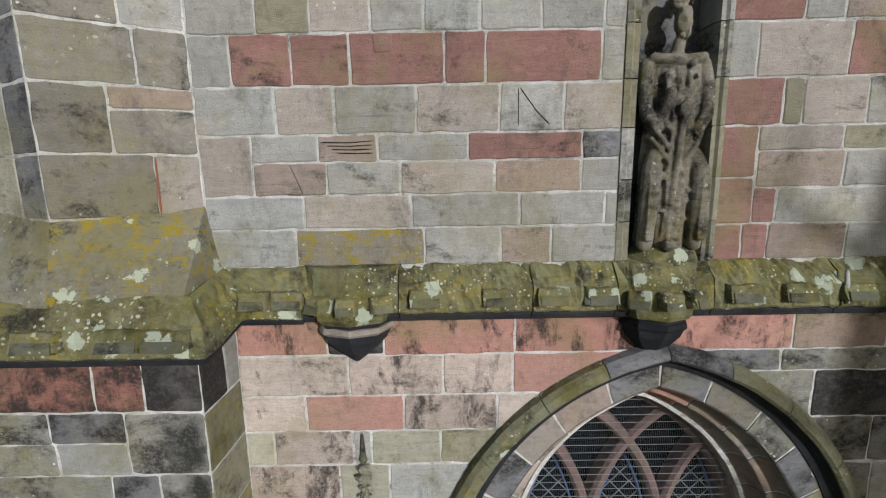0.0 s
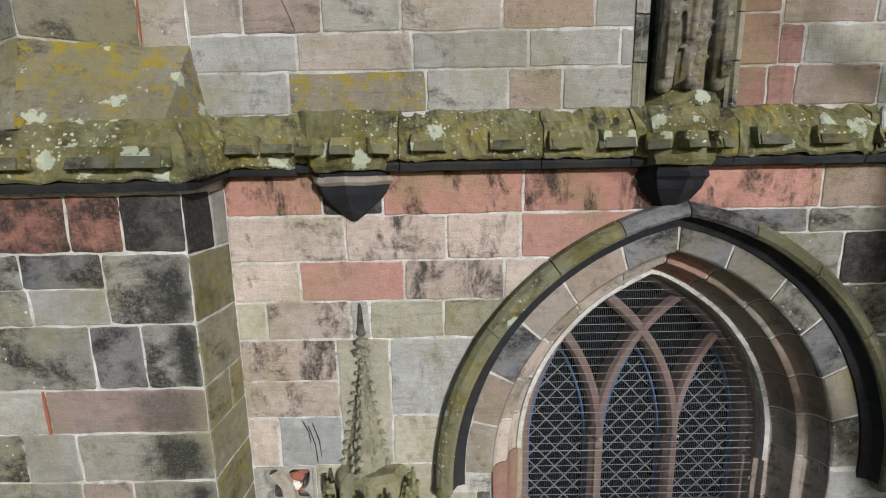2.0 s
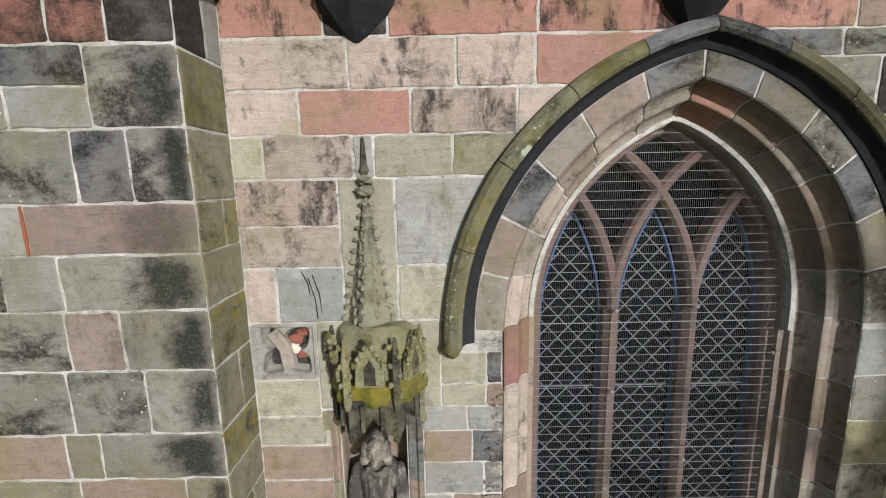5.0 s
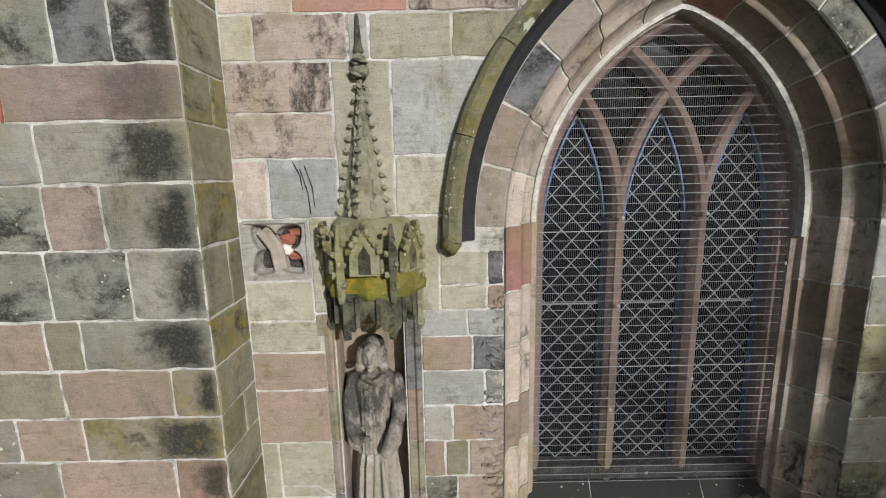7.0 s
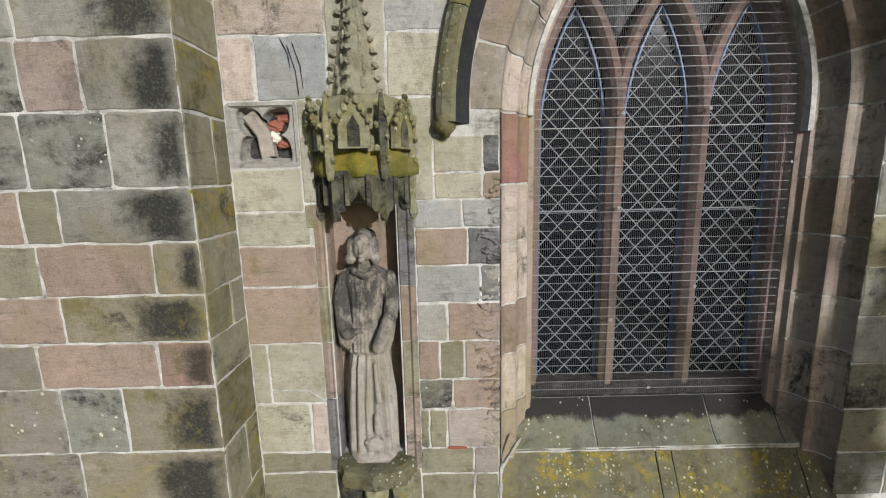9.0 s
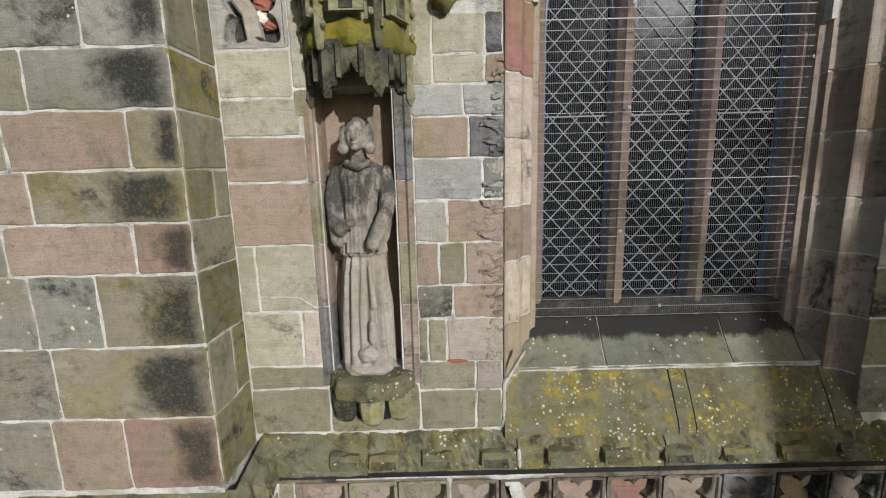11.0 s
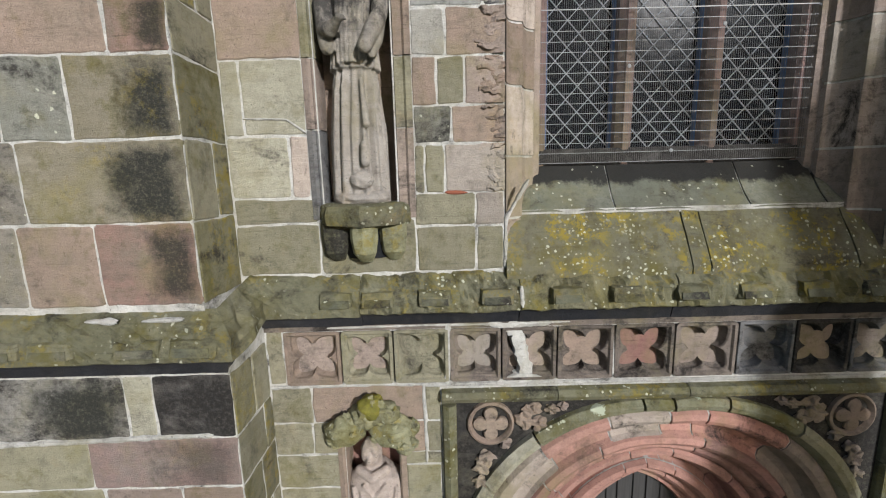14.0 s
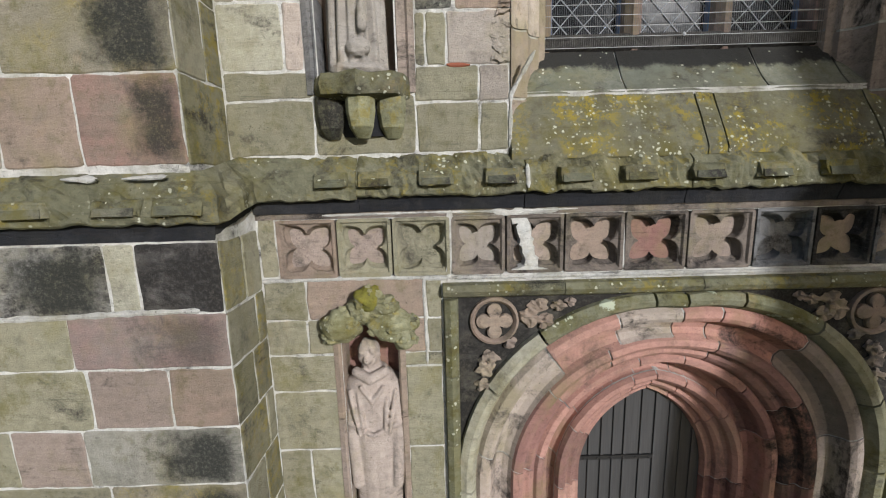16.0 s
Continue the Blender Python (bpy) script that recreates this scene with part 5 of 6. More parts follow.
for i, ((ax, ay), (bx, by)) in enumerate(zip(hexa, hexa[1:])):
    a, b = Vector((ax + ccx, ay, 0)), Vector((bx + ccx, by, 0))
    w = (b - a)
    out = Vector((w.y, -w.x, 0)).normalized()
    panel, n = [], 14
    for s in range(n + 1):
        t = s / n
        d = abs(t - 0.5) * 2
        low = 6.205 if d > 0.86 else 6.225 + 0.13 * (1 - d / 0.86) ** 0.7 + (0.03 if d < 0.12 else 0) - (0.025 if 0.45 < d < 0.6 else 0)
        panel.append((t, low))
    v = []
    for off in (0.0, -0.045):
        v += [a + w * t + out * off + Vector((0, 0, z)) for t, z in panel] + [a + w * t + out * off + Vector((0, 0, 6.50)) for t, _ in panel]
    k = n + 1
    f = []
    for s in range(n):
        f += [(s, s + 1, k + s + 1, k + s), (2 * k + s, 2 * k + s + 1, 3 * k + s + 1, 3 * k + s), (s, s + 1, 2 * k + s + 1, 2 * k + s), (k + s, k + s + 1, 3 * k + s + 1, 3 * k + s)]
    f += [(0, k, 3 * k, 2 * k), (n, k + n, 3 * k + n, 2 * k + n)]
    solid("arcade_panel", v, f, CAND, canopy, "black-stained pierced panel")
    # small gable on each drum side; a dark plate paints its shaded opening
    m = (a + b) / 2 + out * 0.015
    side = w.normalized()
    gv = [m + side * sx + out * o + Vector((0, 0, z)) for o in (0.0, 0.035) for sx, z in ((-0.09, 6.62), (-0.085, 6.76), (0, 6.90), (0.085, 6.76), (0.09, 6.62))]
    solid("gable", gv, [(0, 1, 2, 3, 4), (9, 8, 7, 6, 5)] + [(j, (j + 1) % 5, 5 + (j + 1) % 5, 5 + j) for j in range(5)], CAN, canopy)
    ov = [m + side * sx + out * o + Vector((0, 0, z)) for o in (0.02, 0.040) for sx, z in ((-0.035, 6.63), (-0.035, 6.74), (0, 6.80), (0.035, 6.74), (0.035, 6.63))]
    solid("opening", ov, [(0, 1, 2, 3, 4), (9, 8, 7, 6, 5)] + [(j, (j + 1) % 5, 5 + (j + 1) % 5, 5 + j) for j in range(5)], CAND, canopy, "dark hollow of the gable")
    for q in range(5):
        t = q / 4
        for s in (-1, 1):
            c = m + side * s * 0.09 * (1 - t) + out * 0.045 + Vector((0, 0, 6.77 + 0.14 * t))
            solid("crocket", *lump(c, (0.02, 0.02, 0.022), q + i, 0.5, 4, 6), CAN, canopy)
    for t in (0.3, 0.7):
        p = a + w * t + out * 0.014
        solid("rib", *loft([[(p.x + dx * 0.012, p.y + dy * 0.012, z) for dx, dy in ((-1, -1), (1, -1), (1, 1), (-1, 1))] for z in (6.30, 6.48)]), CAND, canopy)
for i, (x, y) in enumerate(hexa):
    p = (x + ccx, y - 0.012)
    solid("pinnacle", *loft([[(p[0] + r * math.cos(q * math.pi / 3), p[1] + r * math.sin(q * math.pi / 3), z) for q in range(6)] for z, r in (((6.19, 0.012), (6.23, 0.034), (6.30, 0.022)) if i in (0, 3) else ((6.44, 0.010), (6.45, 0.02))) + ((6.50, 0.028), (6.70, 0.026), (6.74, 0.034), (6.92, 0.01))]), CAN if i % 2 else CAND, canopy)
    for q in range(6):
        solid("crocket", *lump((p[0] + 0.03 * (-1) ** q, p[1] - 0.02, 6.56 + q * 0.062), (0.017, 0.02, 0.02), q + 9 * i, 0.5, 4, 6), CAN, canopy)
SPI = stone_material("algae_spire_stone", (0.38, 0.34, 0.22), (0.31, 0.275, 0.165), 0.25, moss=0.26, relief=0.7)
sx, tip = -0.615, Vector((-0.60, -0.03, 7.82))
foot = [Vector((sx - 0.155, 0.0, 6.92)), Vector((sx - 0.02, -0.15, 6.92)), Vector((sx + 0.15, 0.0, 6.92))]
solid("spire", [*foot, tip, tip + Vector((0, 0.05, 0)), Vector((sx, 0.02, 6.92))], [(0, 1, 3), (1, 2, 3), (0, 3, 4), (2, 4, 3), (0, 5, 1), (1, 5, 2), (0, 4, 5), (2, 5, 4)], SPI, canopy, "tapering spire with leaf crockets")
for e, p in enumerate(foot):
    for q in range(11):
        c = p.lerp(tip, 0.06 + q * 0.083) + Vector(((e - 1) * 0.012, -0.008, 0))
        s = 0.030 * (1 - 0.045 * q)
        solid("crocket", *lump(c, (s * 0.9, s * 0.8, s * 0.75), q + 20 * e, 0.7, 5, 7), SPI, canopy)
for q in range(26):
    e, t, s = q % 2, 0.04 + (q // 2) * 0.07, random.uniform(0.25, 0.75)
    c = foot[e].lerp(foot[e + 1], s).lerp(tip, t) + Vector((0, -0.004, 0))
    solid("leaf", *lump(c, (0.018 * (1 - 0.6 * t), 0.012, 0.034), q, 0.7, 4, 6), SPI, canopy)
solid("finial", *join(lump((-0.60, -0.04, 7.80), (0.06, 0.05, 0.035), 4, 0.6), lump((-0.60, -0.035, 7.87), (0.055, 0.045, 0.03), 9, 0.6)), SPI, canopy)
solid("top_finial", *loft([[(-0.605 + r * math.cos(q * math.pi / 3), -0.012 + 0.7 * r * math.sin(q * math.pi / 3), z) for q in range(6)] for z, r in ((7.90, 0.02), (7.925, 0.034), (7.96, 0.024), (8.12, 0.011), (8.135, 0.004))]), CAND, canopy)

# bracket below the middle statue
bracket = empty("bracket", "mossy stone bracket with three worn bosses under the statue", "bracket")
solid("shelf", *column(-0.60, [(4.505, 0.25, 0.17), (4.49, 0.285, 0.205), (4.43, 0.295, 0.215), (4.37, 0.28, 0.20), (4.355, 0.2, 0.14)], 0, 0.03, 6), STRING2, bracket, "moss-covered shelf")
for i, (x, y) in enumerate(((-0.79, -0.05), (-0.60, -0.115), (-0.43, -0.05))):
    solid("boss", *loft([[(x + r * math.cos(q * math.pi / 4), y + 0.7 * r * math.sin(q * math.pi / 4) + (0.05 if z < 4.2 else 0), z) for q in range(8)] for z, r in ((4.38, 0.085), (4.29, 0.085), (4.20, 0.07), (4.14, 0.04))]), CAND if i == 0 else CAN, bracket)
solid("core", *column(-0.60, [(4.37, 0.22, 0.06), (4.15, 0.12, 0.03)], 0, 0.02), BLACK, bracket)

# worn foliate canopy over the lower statue
leafy = empty("foliate_canopy", "crumbling green foliate canopy over the pink statue", "canopy")
for i, (x, y, z, a, b, c) in enumerate(((-0.62, -0.10, 3.18, 0.085, 0.09, 0.07), (-0.80, -0.07, 2.99, 0.12, 0.11, 0.10), (-0.50, -0.08, 3.00, 0.14, 0.12, 0.10), (-0.42, -0.07, 2.91, 0.09, 0.1, 0.08), (-0.86, -0.05, 2.92, 0.07, 0.08, 0.06),
                                        (-0.66, -0.05, 3.08, 0.12, 0.1, 0.08), (-0.55, -0.06, 3.10, 0.11, 0.1, 0.07), (-0.74, -0.04, 3.05, 0.09, 0.08, 0.07), (-0.37, -0.05, 2.98, 0.05, 0.07, 0.06))):
    solid("leaf_boss", *lump((x, y, z), (a, b, c), i * 1.7, 0.45, 14, 18), CANY if i == 0 else CAN, leafy, "yellow-lichened finial boss" if i == 0 else "", True)
    for q in range(7):
        g, h = rf.uniform(0, 6.28), rf.uniform(-0.6, 1.0)
        w = math.sqrt(max(0.0, 1 - h * h))
        c_ = (x + 0.92 * a * w * math.cos(g), y - 0.92 * b * w * abs(math.sin(g)), z + 0.92 * c * h)
        solid("leaf", *lump(c_, (rf.uniform(0.018, 0.04), 0.022, rf.uniform(0.016, 0.034)), q + 9 * i, 0.6, 6, 8), CAN, leafy)


# ---- quatrefoil panels ----
def quatrefoil_panel(parent, x0, x1, z0, z1, kind, depth, turn=math.pi / 4, front=-0.012, back_kind=None, lobes=4):
    cx, cz = (x0 + x1) / 2, (z0 + z1) / 2
    hx, hz = (x1 - x0) / 2, (z1 - z0) / 2
    r0 = min(hx, hz) - 0.022
    d, r = 0.58 * r0 * (1.12 if turn else 0.95), 0.44 * r0 * (1.12 if turn else 0.95)
    n = 64
    rims, outs = [], []
    for i in range(n):
        a = 2 * math.pi * i / n
        best = 0.18 * r0
        for q in range(lobes):
            g = a - (turn + q * 2 * math.pi / lobes)
            h = r * r - (d * math.sin(g)) ** 2
            if h > 0 and math.cos(g) > 0:
                best = max(best, d * math.cos(g) + math.sqrt(h))
        best *= 0.94 + 0.16 * abs(math.cos(2 * (a - turn))) ** 10
        rims.append((best * math.cos(a), best * math.sin(a)))
        s = min(hx / max(abs(math.cos(a)), 1e-6), hz / max(abs(math.sin(a)), 1e-6))
        outs.append((s * math.cos(a), s * math.sin(a)))
    frame_ = lambda k, y: [(cx + k * x, y, cz + k * z) for x, z in outs]
    fr = lambda inset, y: [(cx + max(-hx + inset, min(hx - inset, x)), y, cz + max(-hz + inset, min(hz - inset, z))) for x, z in outs]
    hole = lambda k, y: [(cx + k * x, y, cz + k * z) for x, z in rims]
    rings = [fr(0.0, 0.06), fr(0.0, front), fr(0.02, front), fr(0.03, front + 0.016), hole(1.06, front + 0.018), hole(1.0, front + 0.028), hole(0.98, depth * 0.55), hole(0.84, depth)]
    ob = solid("quatrefoil", *loft(rings, False), K[kind], parent)
    solid("quatrefoil_back", [(cx + x, depth, cz + z) for x, z in ((-hx, -hz), (hx, -hz), (hx, hz), (-hx, hz))] + [(cx + x, depth + 0.02, cz + z) for x, z in ((-hx, -hz), (hx, -hz), (hx, hz), (-hx, hz))],
          [(0, 1, 2, 3), (7, 6, 5, 4), (0, 1, 5, 4), (1, 2, 6, 5), (2, 3, 7, 6), (3, 0, 4, 7)], K[back_kind or kind], parent)
    return ob


frieze = empty("frieze", "band of carved quatrefoil panels in pink and dark sandstone", "frieze", kind="structure")
edges = [-1.20, -0.82, -0.47, -0.10, 0.25, 0.62, 1.0, 1.40, 1.82, 2.20, 2.58, 2.96, 3.34]
for i, (a, b) in enumerate(zip(edges, edges[1:])):
    quatrefoil_panel(frieze, a + 0.006, b - 0.006, 3.285, 3.66, "onnBBBBBdkdk"[i], 0.07, back_kind="ppntporpdoBd"[i])
B(3.29, 3.70, [-1.32, -1.20], "n")
solid("frieze_band", *box(-1.32, 3.4, -0.006, 0.05, 3.664, 3.706), K["B"], frieze)
pierced = empty("pierced_panel", "square quatrefoil vent panel broken and patched with brick", "vent panel")
quatrefoil_panel(pierced, -1.425, -0.985, 6.535, 6.93, "g", 0.11, front=-0.004, back_kind="k")
BRICK, LIME = plain("broken_brick", (0.27, 0.10, 0.07), 0.9), plain("lime_lump", (0.7, 0.68, 0.62), 0.9)
for i, (x, z, s, m) in enumerate(((-1.14, 6.80, 0.05, BRICK), (-1.10, 6.84, 0.04, BRICK), (-1.17, 6.74, 0.035, LIME), (-1.15, 6.71, 0.03, LIME), (-1.11, 6.68, 0.04, BRICK))):
    solid("rubble", *lump((x, 0.085, z), (s * 1.2, 0.03, s * 0.7), i, 0.6), m, pierced)
solid("broken_bar", *bar([(-1.30, 6.86), (-1.22, 6.74), (-1.20, 6.60)], 0.09, 0.02, 0.1, 0.02), K["t"], pierced)

# ---- the doorway ----
label_ob = empty("label_mould", "square green-grey label moulding round the doorway", "label mould", kind="structure")
LB = [(0.0, 0.02), (0.012, -0.05), (0.05, -0.07), (0.085, -0.05), (0.10, -0.02), (0.10, 0.02)]
for a, b in ((-0.16, 0.62), (0.62, 1.5), (1.5, 2.3), (2.3, 3.0)):
    v = [(x, y, 3.235 - o) for x in (a + 0.003, b - 0.003) for o, y in LB]
    solid("label_stone", v, [list(range(6)), list(range(11, 5, -1))] + [(j, (j + 1) % 6, 6 + (j + 1) % 6, 6 + j) for j in range(6)], STRING2 if a > -0.5 else HOODM, label_ob)
for a, b in ((2.60, 3.13), (2.1, 2.60), (1.5, 2.1), (0.8, 1.5), (0.0, 0.8)):
    for x0, s in ((-0.16, 1), (3.0, -1)):
        v = [(x0 + s * o, y, z) for z in (a + 0.003, b - 0.003) for o, y in LB]
        solid("label_stone", v, [list(range(6)), list(range(11, 5, -1))] + [(j, (j + 1) % 6, 6 + (j + 1) % 6, 6 + j) for j in range(6)], HOODM, label_ob)
SPAN = stone_material("sooty_spandrel_stone", (0.13, 0.11, 0.08), (0.04, 0.038, 0.036), 0.86, relief=0.7, algae=0.4)
spandrel = empty("spandrel", "soot-black carved spandrels with quatrefoil roundels", "spandrel", kind="structure")
for s in (-1, 1):
    pts = [arch_point(DCX, d_spring(1.42), 0, 1.42, d_rise(1.42), 1 + i / 20) for i in range(2, 21)]
    poly = [(-0.06, 3.135), (DCX, 3.135)] + [(max(x, -0.06), min(z, 3.13)) for x, z in pts[::-1] if z < 3.12] + [(-0.06, 1.5)]
    poly = [(x if s < 0 else 2 * DCX - x, z) for x, z in poly]
    solid("spandrel_panel", *extrude(poly, 0.012, 0.10), SPAN, spandrel, "soot-black sunk panel")
    cxq = 0.175 if s < 0 else 2 * DCX - 0.175
    ring_pts = []
    for rr, y in ((0.165, 0.02), (0.16, -0.012), (0.145, -0.02), (0.13, 0.0), (0.125, 0.011)):
        ring_pts.append([(cxq + rr * math.cos(q * math.pi / 12), y, 2.965 + rr * math.sin(q * math.pi / 12)) for q in range(24)])
    solid("roundel", *loft(ring_pts, False), K["o"], spandrel, "carved roundel ring")
    fl = []
    for k_, y in ((1.0, 0.011), (1.0, -0.012), (0.8, -0.022)):
        ring_ = []
        for q in range(48):
            a = q * math.pi / 24
            rad = (0.045 + 0.075 * abs(math.cos(2 * a)) ** 0.6) * k_
            ring_.append((cxq + rad * math.cos(a), y, 2.965 + rad * math.sin(a)))
        fl.append(ring_)
    solid("flower", *loft(fl), K["o"], spandrel, "pale four-petalled flower")
    for q, (dx, dz, rr) in enumerate(((0.24, 0.03, 0.065), (0.33, -0.01, 0.055), (0.29, 0.10, 0.05), (0.42, 0.09, 0.04), (-0.06, -0.33, 0.06), (-0.03, -0.25, 0.05), (-0.08, -0.45, 0.045), (0.10, -0.16, 0.04), (0.5, 0.12, 0.03))):
        solid("leaf", *lump((cxq - s * dx, 0.0, 2.965 + dz), (rr, 0.03, rr * 0.8), q * 1.3, 1.0, 8, 12), K["o"] if q < 4 else K["p"], spandrel)
doorway = empty("doorway_arch", "deeply moulded red and grey sandstone door arch", "door surround", kind="structure")
DR = lambda pts: [(hw, d_rise(hw), y) for hw, y in ((0.5 + (w - 0.5) * 1.031, y) for w, y in pts)]
ORDERS = [
    (DR([(1.47, 0.03), (1.465, -0.03), (1.42, -0.055), (1.385, -0.045), (1.36, 0.0), (1.345, 0.04)]), "algae", 7),
    (DR([(1.35, 0.03), (1.325, -0.005), (1.28, -0.008), (1.25, 0.01), (1.235, 0.06), (1.205, 0.125), (1.16, 0.145), (1.12, 0.125), (1.10, 0.09)]), "outer", 6),
    (DR([(1.105, 0.11), (1.085, 0.075), (1.045, 0.07), (1.015, 0.095), (1.005, 0.14), (0.985, 0.15), (0.96, 0.145), (0.935, 0.165), (0.915, 0.20)]), "mid", 5),
    (DR([(0.92, 0.21), (0.895, 0.18), (0.86, 0.185), (0.84, 0.22), (0.835, 0.29), (0.81, 0.36), (0.775, 0.375), (0.74, 0.345), (0.725, 0.295)]), "mid", 6),
    (DR([(0.73, 0.30), (0.71, 0.265), (0.675, 0.265), (0.65, 0.295), (0.645, 0.34), (0.62, 0.35), (0.595, 0.345), (0.57, 0.365), (0.56, 0.405), (0.535, 0.415), (0.515, 0.41), (0.50, 0.45)]), "inner", 5),
]
rd = random.Random(21)
beds = []
for prof, which, count in ORDERS:
    us = [0.0] + sorted(2.0 + side * ((i + 0.5) * 2 / count + rd.uniform(-0.07, 0.07)) for i in range(count) for side in (-1, 1)) + [4.0]
    if which != "mid":
        us = sorted(us + [2.0])
    for i, (u0, u1) in enumerate(zip(us, us[1:])):
        m = (u0 + u1) / 2
        if which == "algae":
            mat = K["l"] if m < 1.7 else HOODM if m < 2.3 else (K["n"] if m < 2.8 else K["m"])
        elif m < 2.1:
            mat = K["fffrf"[i % 5]] if which != "outer" else K["fcfuc"[i % 5]]
        elif which == "outer":
            mat = K["cpus"[i % 4]] if m > 2.5 else K["h"]
        else:
            mat = K["frff"[i % 4]] if which == "inner" or m < 2.35 else K["rhrx"[i % 4]]
        solid("arch_stone", *arch_sweep(prof, DCX, DSPRING, 0.0, u0 + 0.004, u1 - 0.004, max(4, round((u1 - u0) * 16)), 0.004, 0.6, d_spring), mat, doorway)
    if which != "algae":
        beds.append(arch_sweep([(hw + 0.002, rise + 0.002, y + 0.011) for hw, rise, y in prof], DCX, DSPRING, 0.0, 0.01, 3.99, 60, 0, 0.58, d_spring))
solid("arch_mortar", *join(*beds), MORTAR, doorway, "white lime mortar in the joints")

DOORW = plain("weathered_oak", (0.062, 0.063, 0.067), 0.75, 0.0, 0.75, 1.0)
wd = DOORW.node_tree
dm, dc = wd.nodes.new("ShaderNodeMapping"), wd.nodes.new("ShaderNodeTexCoord")
dm.inputs["Scale"].default_value = (55.0, 55.0, 2.2)
wd.links.new(dc.outputs["Object"], dm.inputs[0])
for nd in wd.nodes:
    if nd.bl_idname == "ShaderNodeTexNoise":
        wd.links.new(dm.outputs[0], nd.inputs["Vector"])
door = tagged(new("door_1"), "weathered grey oak plank door with a black strap hinge", "door", kind="structure")
dpoly = [arch_point(DCX, DSPRING, 0.02, 0.54, 0.76, i / 10) for i in range(41)]
x = DCX - 0.54
while x < DCX + 0.53:
    w = random.uniform(0.085, 0.135)
    x1 = min(x + w, DCX + 0.54)
    tops = [arch_point(DCX, DSPRING, 0.02, 0.54, 0.76, 1 + i / 40) for i in range(41)]
    height = lambda q: max([z for px, z in tops if px <= (q if q < DCX else 2 * DCX - q) + 0.015] or [DSPRING])
    steps = [x + 0.003 + (x1 - x - 0.006) * i / 4 for i in range(5)]
    solid("plank", *extrude([(steps[0], 0.02), (steps[-1], 0.02)] + [(q, height(q)) for q in steps[::-1]], 0.462 + random.uniform(0, 0.006), 0.50), DOORW, door)
    if random.random() < 0.8:
        solid("cover_strip", *box(x1 - 0.012, x1 + 0.012, 0.452, 0.464, 0.02, height(x1) - 0.03), DOORW, door)
    x = x1
solid("strap_hinge", *box(DCX - 0.50, DCX + 0.10, 0.440, 0.452, 1.585, 1.62), IRON, door, "black iron strap hinge")
for i in range(6):
    solid("nail", *lump((DCX - 0.46 + i * 0.105, 0.438, 1.602), (0.008, 0.006, 0.008), i, 0.1, 4, 6), IRON, door)
solid("strap_hinge", *box(DCX - 0.50, DCX + 0.10, 0.440, 0.452, 0.40, 0.435), IRON, door, "black iron strap hinge")

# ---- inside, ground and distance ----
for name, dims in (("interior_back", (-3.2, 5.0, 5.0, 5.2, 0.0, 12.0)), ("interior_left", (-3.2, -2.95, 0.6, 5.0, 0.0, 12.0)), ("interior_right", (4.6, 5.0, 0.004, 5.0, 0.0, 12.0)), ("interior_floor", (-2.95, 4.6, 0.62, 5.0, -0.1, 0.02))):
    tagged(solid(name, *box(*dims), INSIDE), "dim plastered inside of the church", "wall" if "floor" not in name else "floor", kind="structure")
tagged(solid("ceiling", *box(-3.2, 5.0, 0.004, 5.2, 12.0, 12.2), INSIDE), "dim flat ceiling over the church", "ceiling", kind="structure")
gv, gf = [], []
N = 40
for i in range(N + 1):
    for j in range(N + 1):
        a, b = (i / N * 2 - 1), (j / N * 2 - 1)
        px, py = 600 * a ** 3, 600 * b ** 3
        gv.append((px, py, -0.03 + (0.5 * noise.noise(Vector((px * 0.05, py * 0.05, 0))) - 0.5 if math.hypot(px, py) > 12 else 0)))
for i in range(N):
    for j in range(N):
        gf.append((i * (N + 1) + j, (i + 1) * (N + 1) + j, (i + 1) * (N + 1) + j + 1, i * (N + 1) + j + 1))
tagged(solid("ground", gv, gf, SOIL), "mown churchyard grass", "ground", kind="structure")
yew = empty("yew_tree", "dark green yew tree in the churchyard", "tree")
BARK, NEEDLE = plain("bark", (0.09, 0.06, 0.04), 0.95, 0, 0.5, 12), plain("yew_foliage", (0.045, 0.06, 0.02), 0.9, 0, 0.5, 2)
tx, ty = -11.5, 3.5
solid("trunk", *loft([[(tx + r * math.cos(q * math.pi / 5) + 0.1 * z / 8, ty + r * math.sin(q * math.pi / 5), z) for q in range(10)] for z, r in ((-0.6, 0.5), (0.6, 0.36), (2.5, 0.28), (5, 0.18), (8, 0.05))]), BARK, yew)
rng = random.Random(4)
for i in range(7):
    a, z = i * 2.4, 2.0 + i * 0.7
    p, q = Vector((tx, ty, z)), Vector((tx + 2.2 * math.cos(a), ty + 2.2 * math.sin(a), z + 0.8))
    solid("limb", *loft([[(c.x + r * math.cos(t), c.y + 0.2 * r, c.z + r * math.sin(t)) for t in (0, 1.57, 3.14, 4.71)] for c, r in ((p, 0.1), (p.lerp(q, 0.5), 0.07), (q, 0.02))]), BARK, yew)
lv, lf = [], []
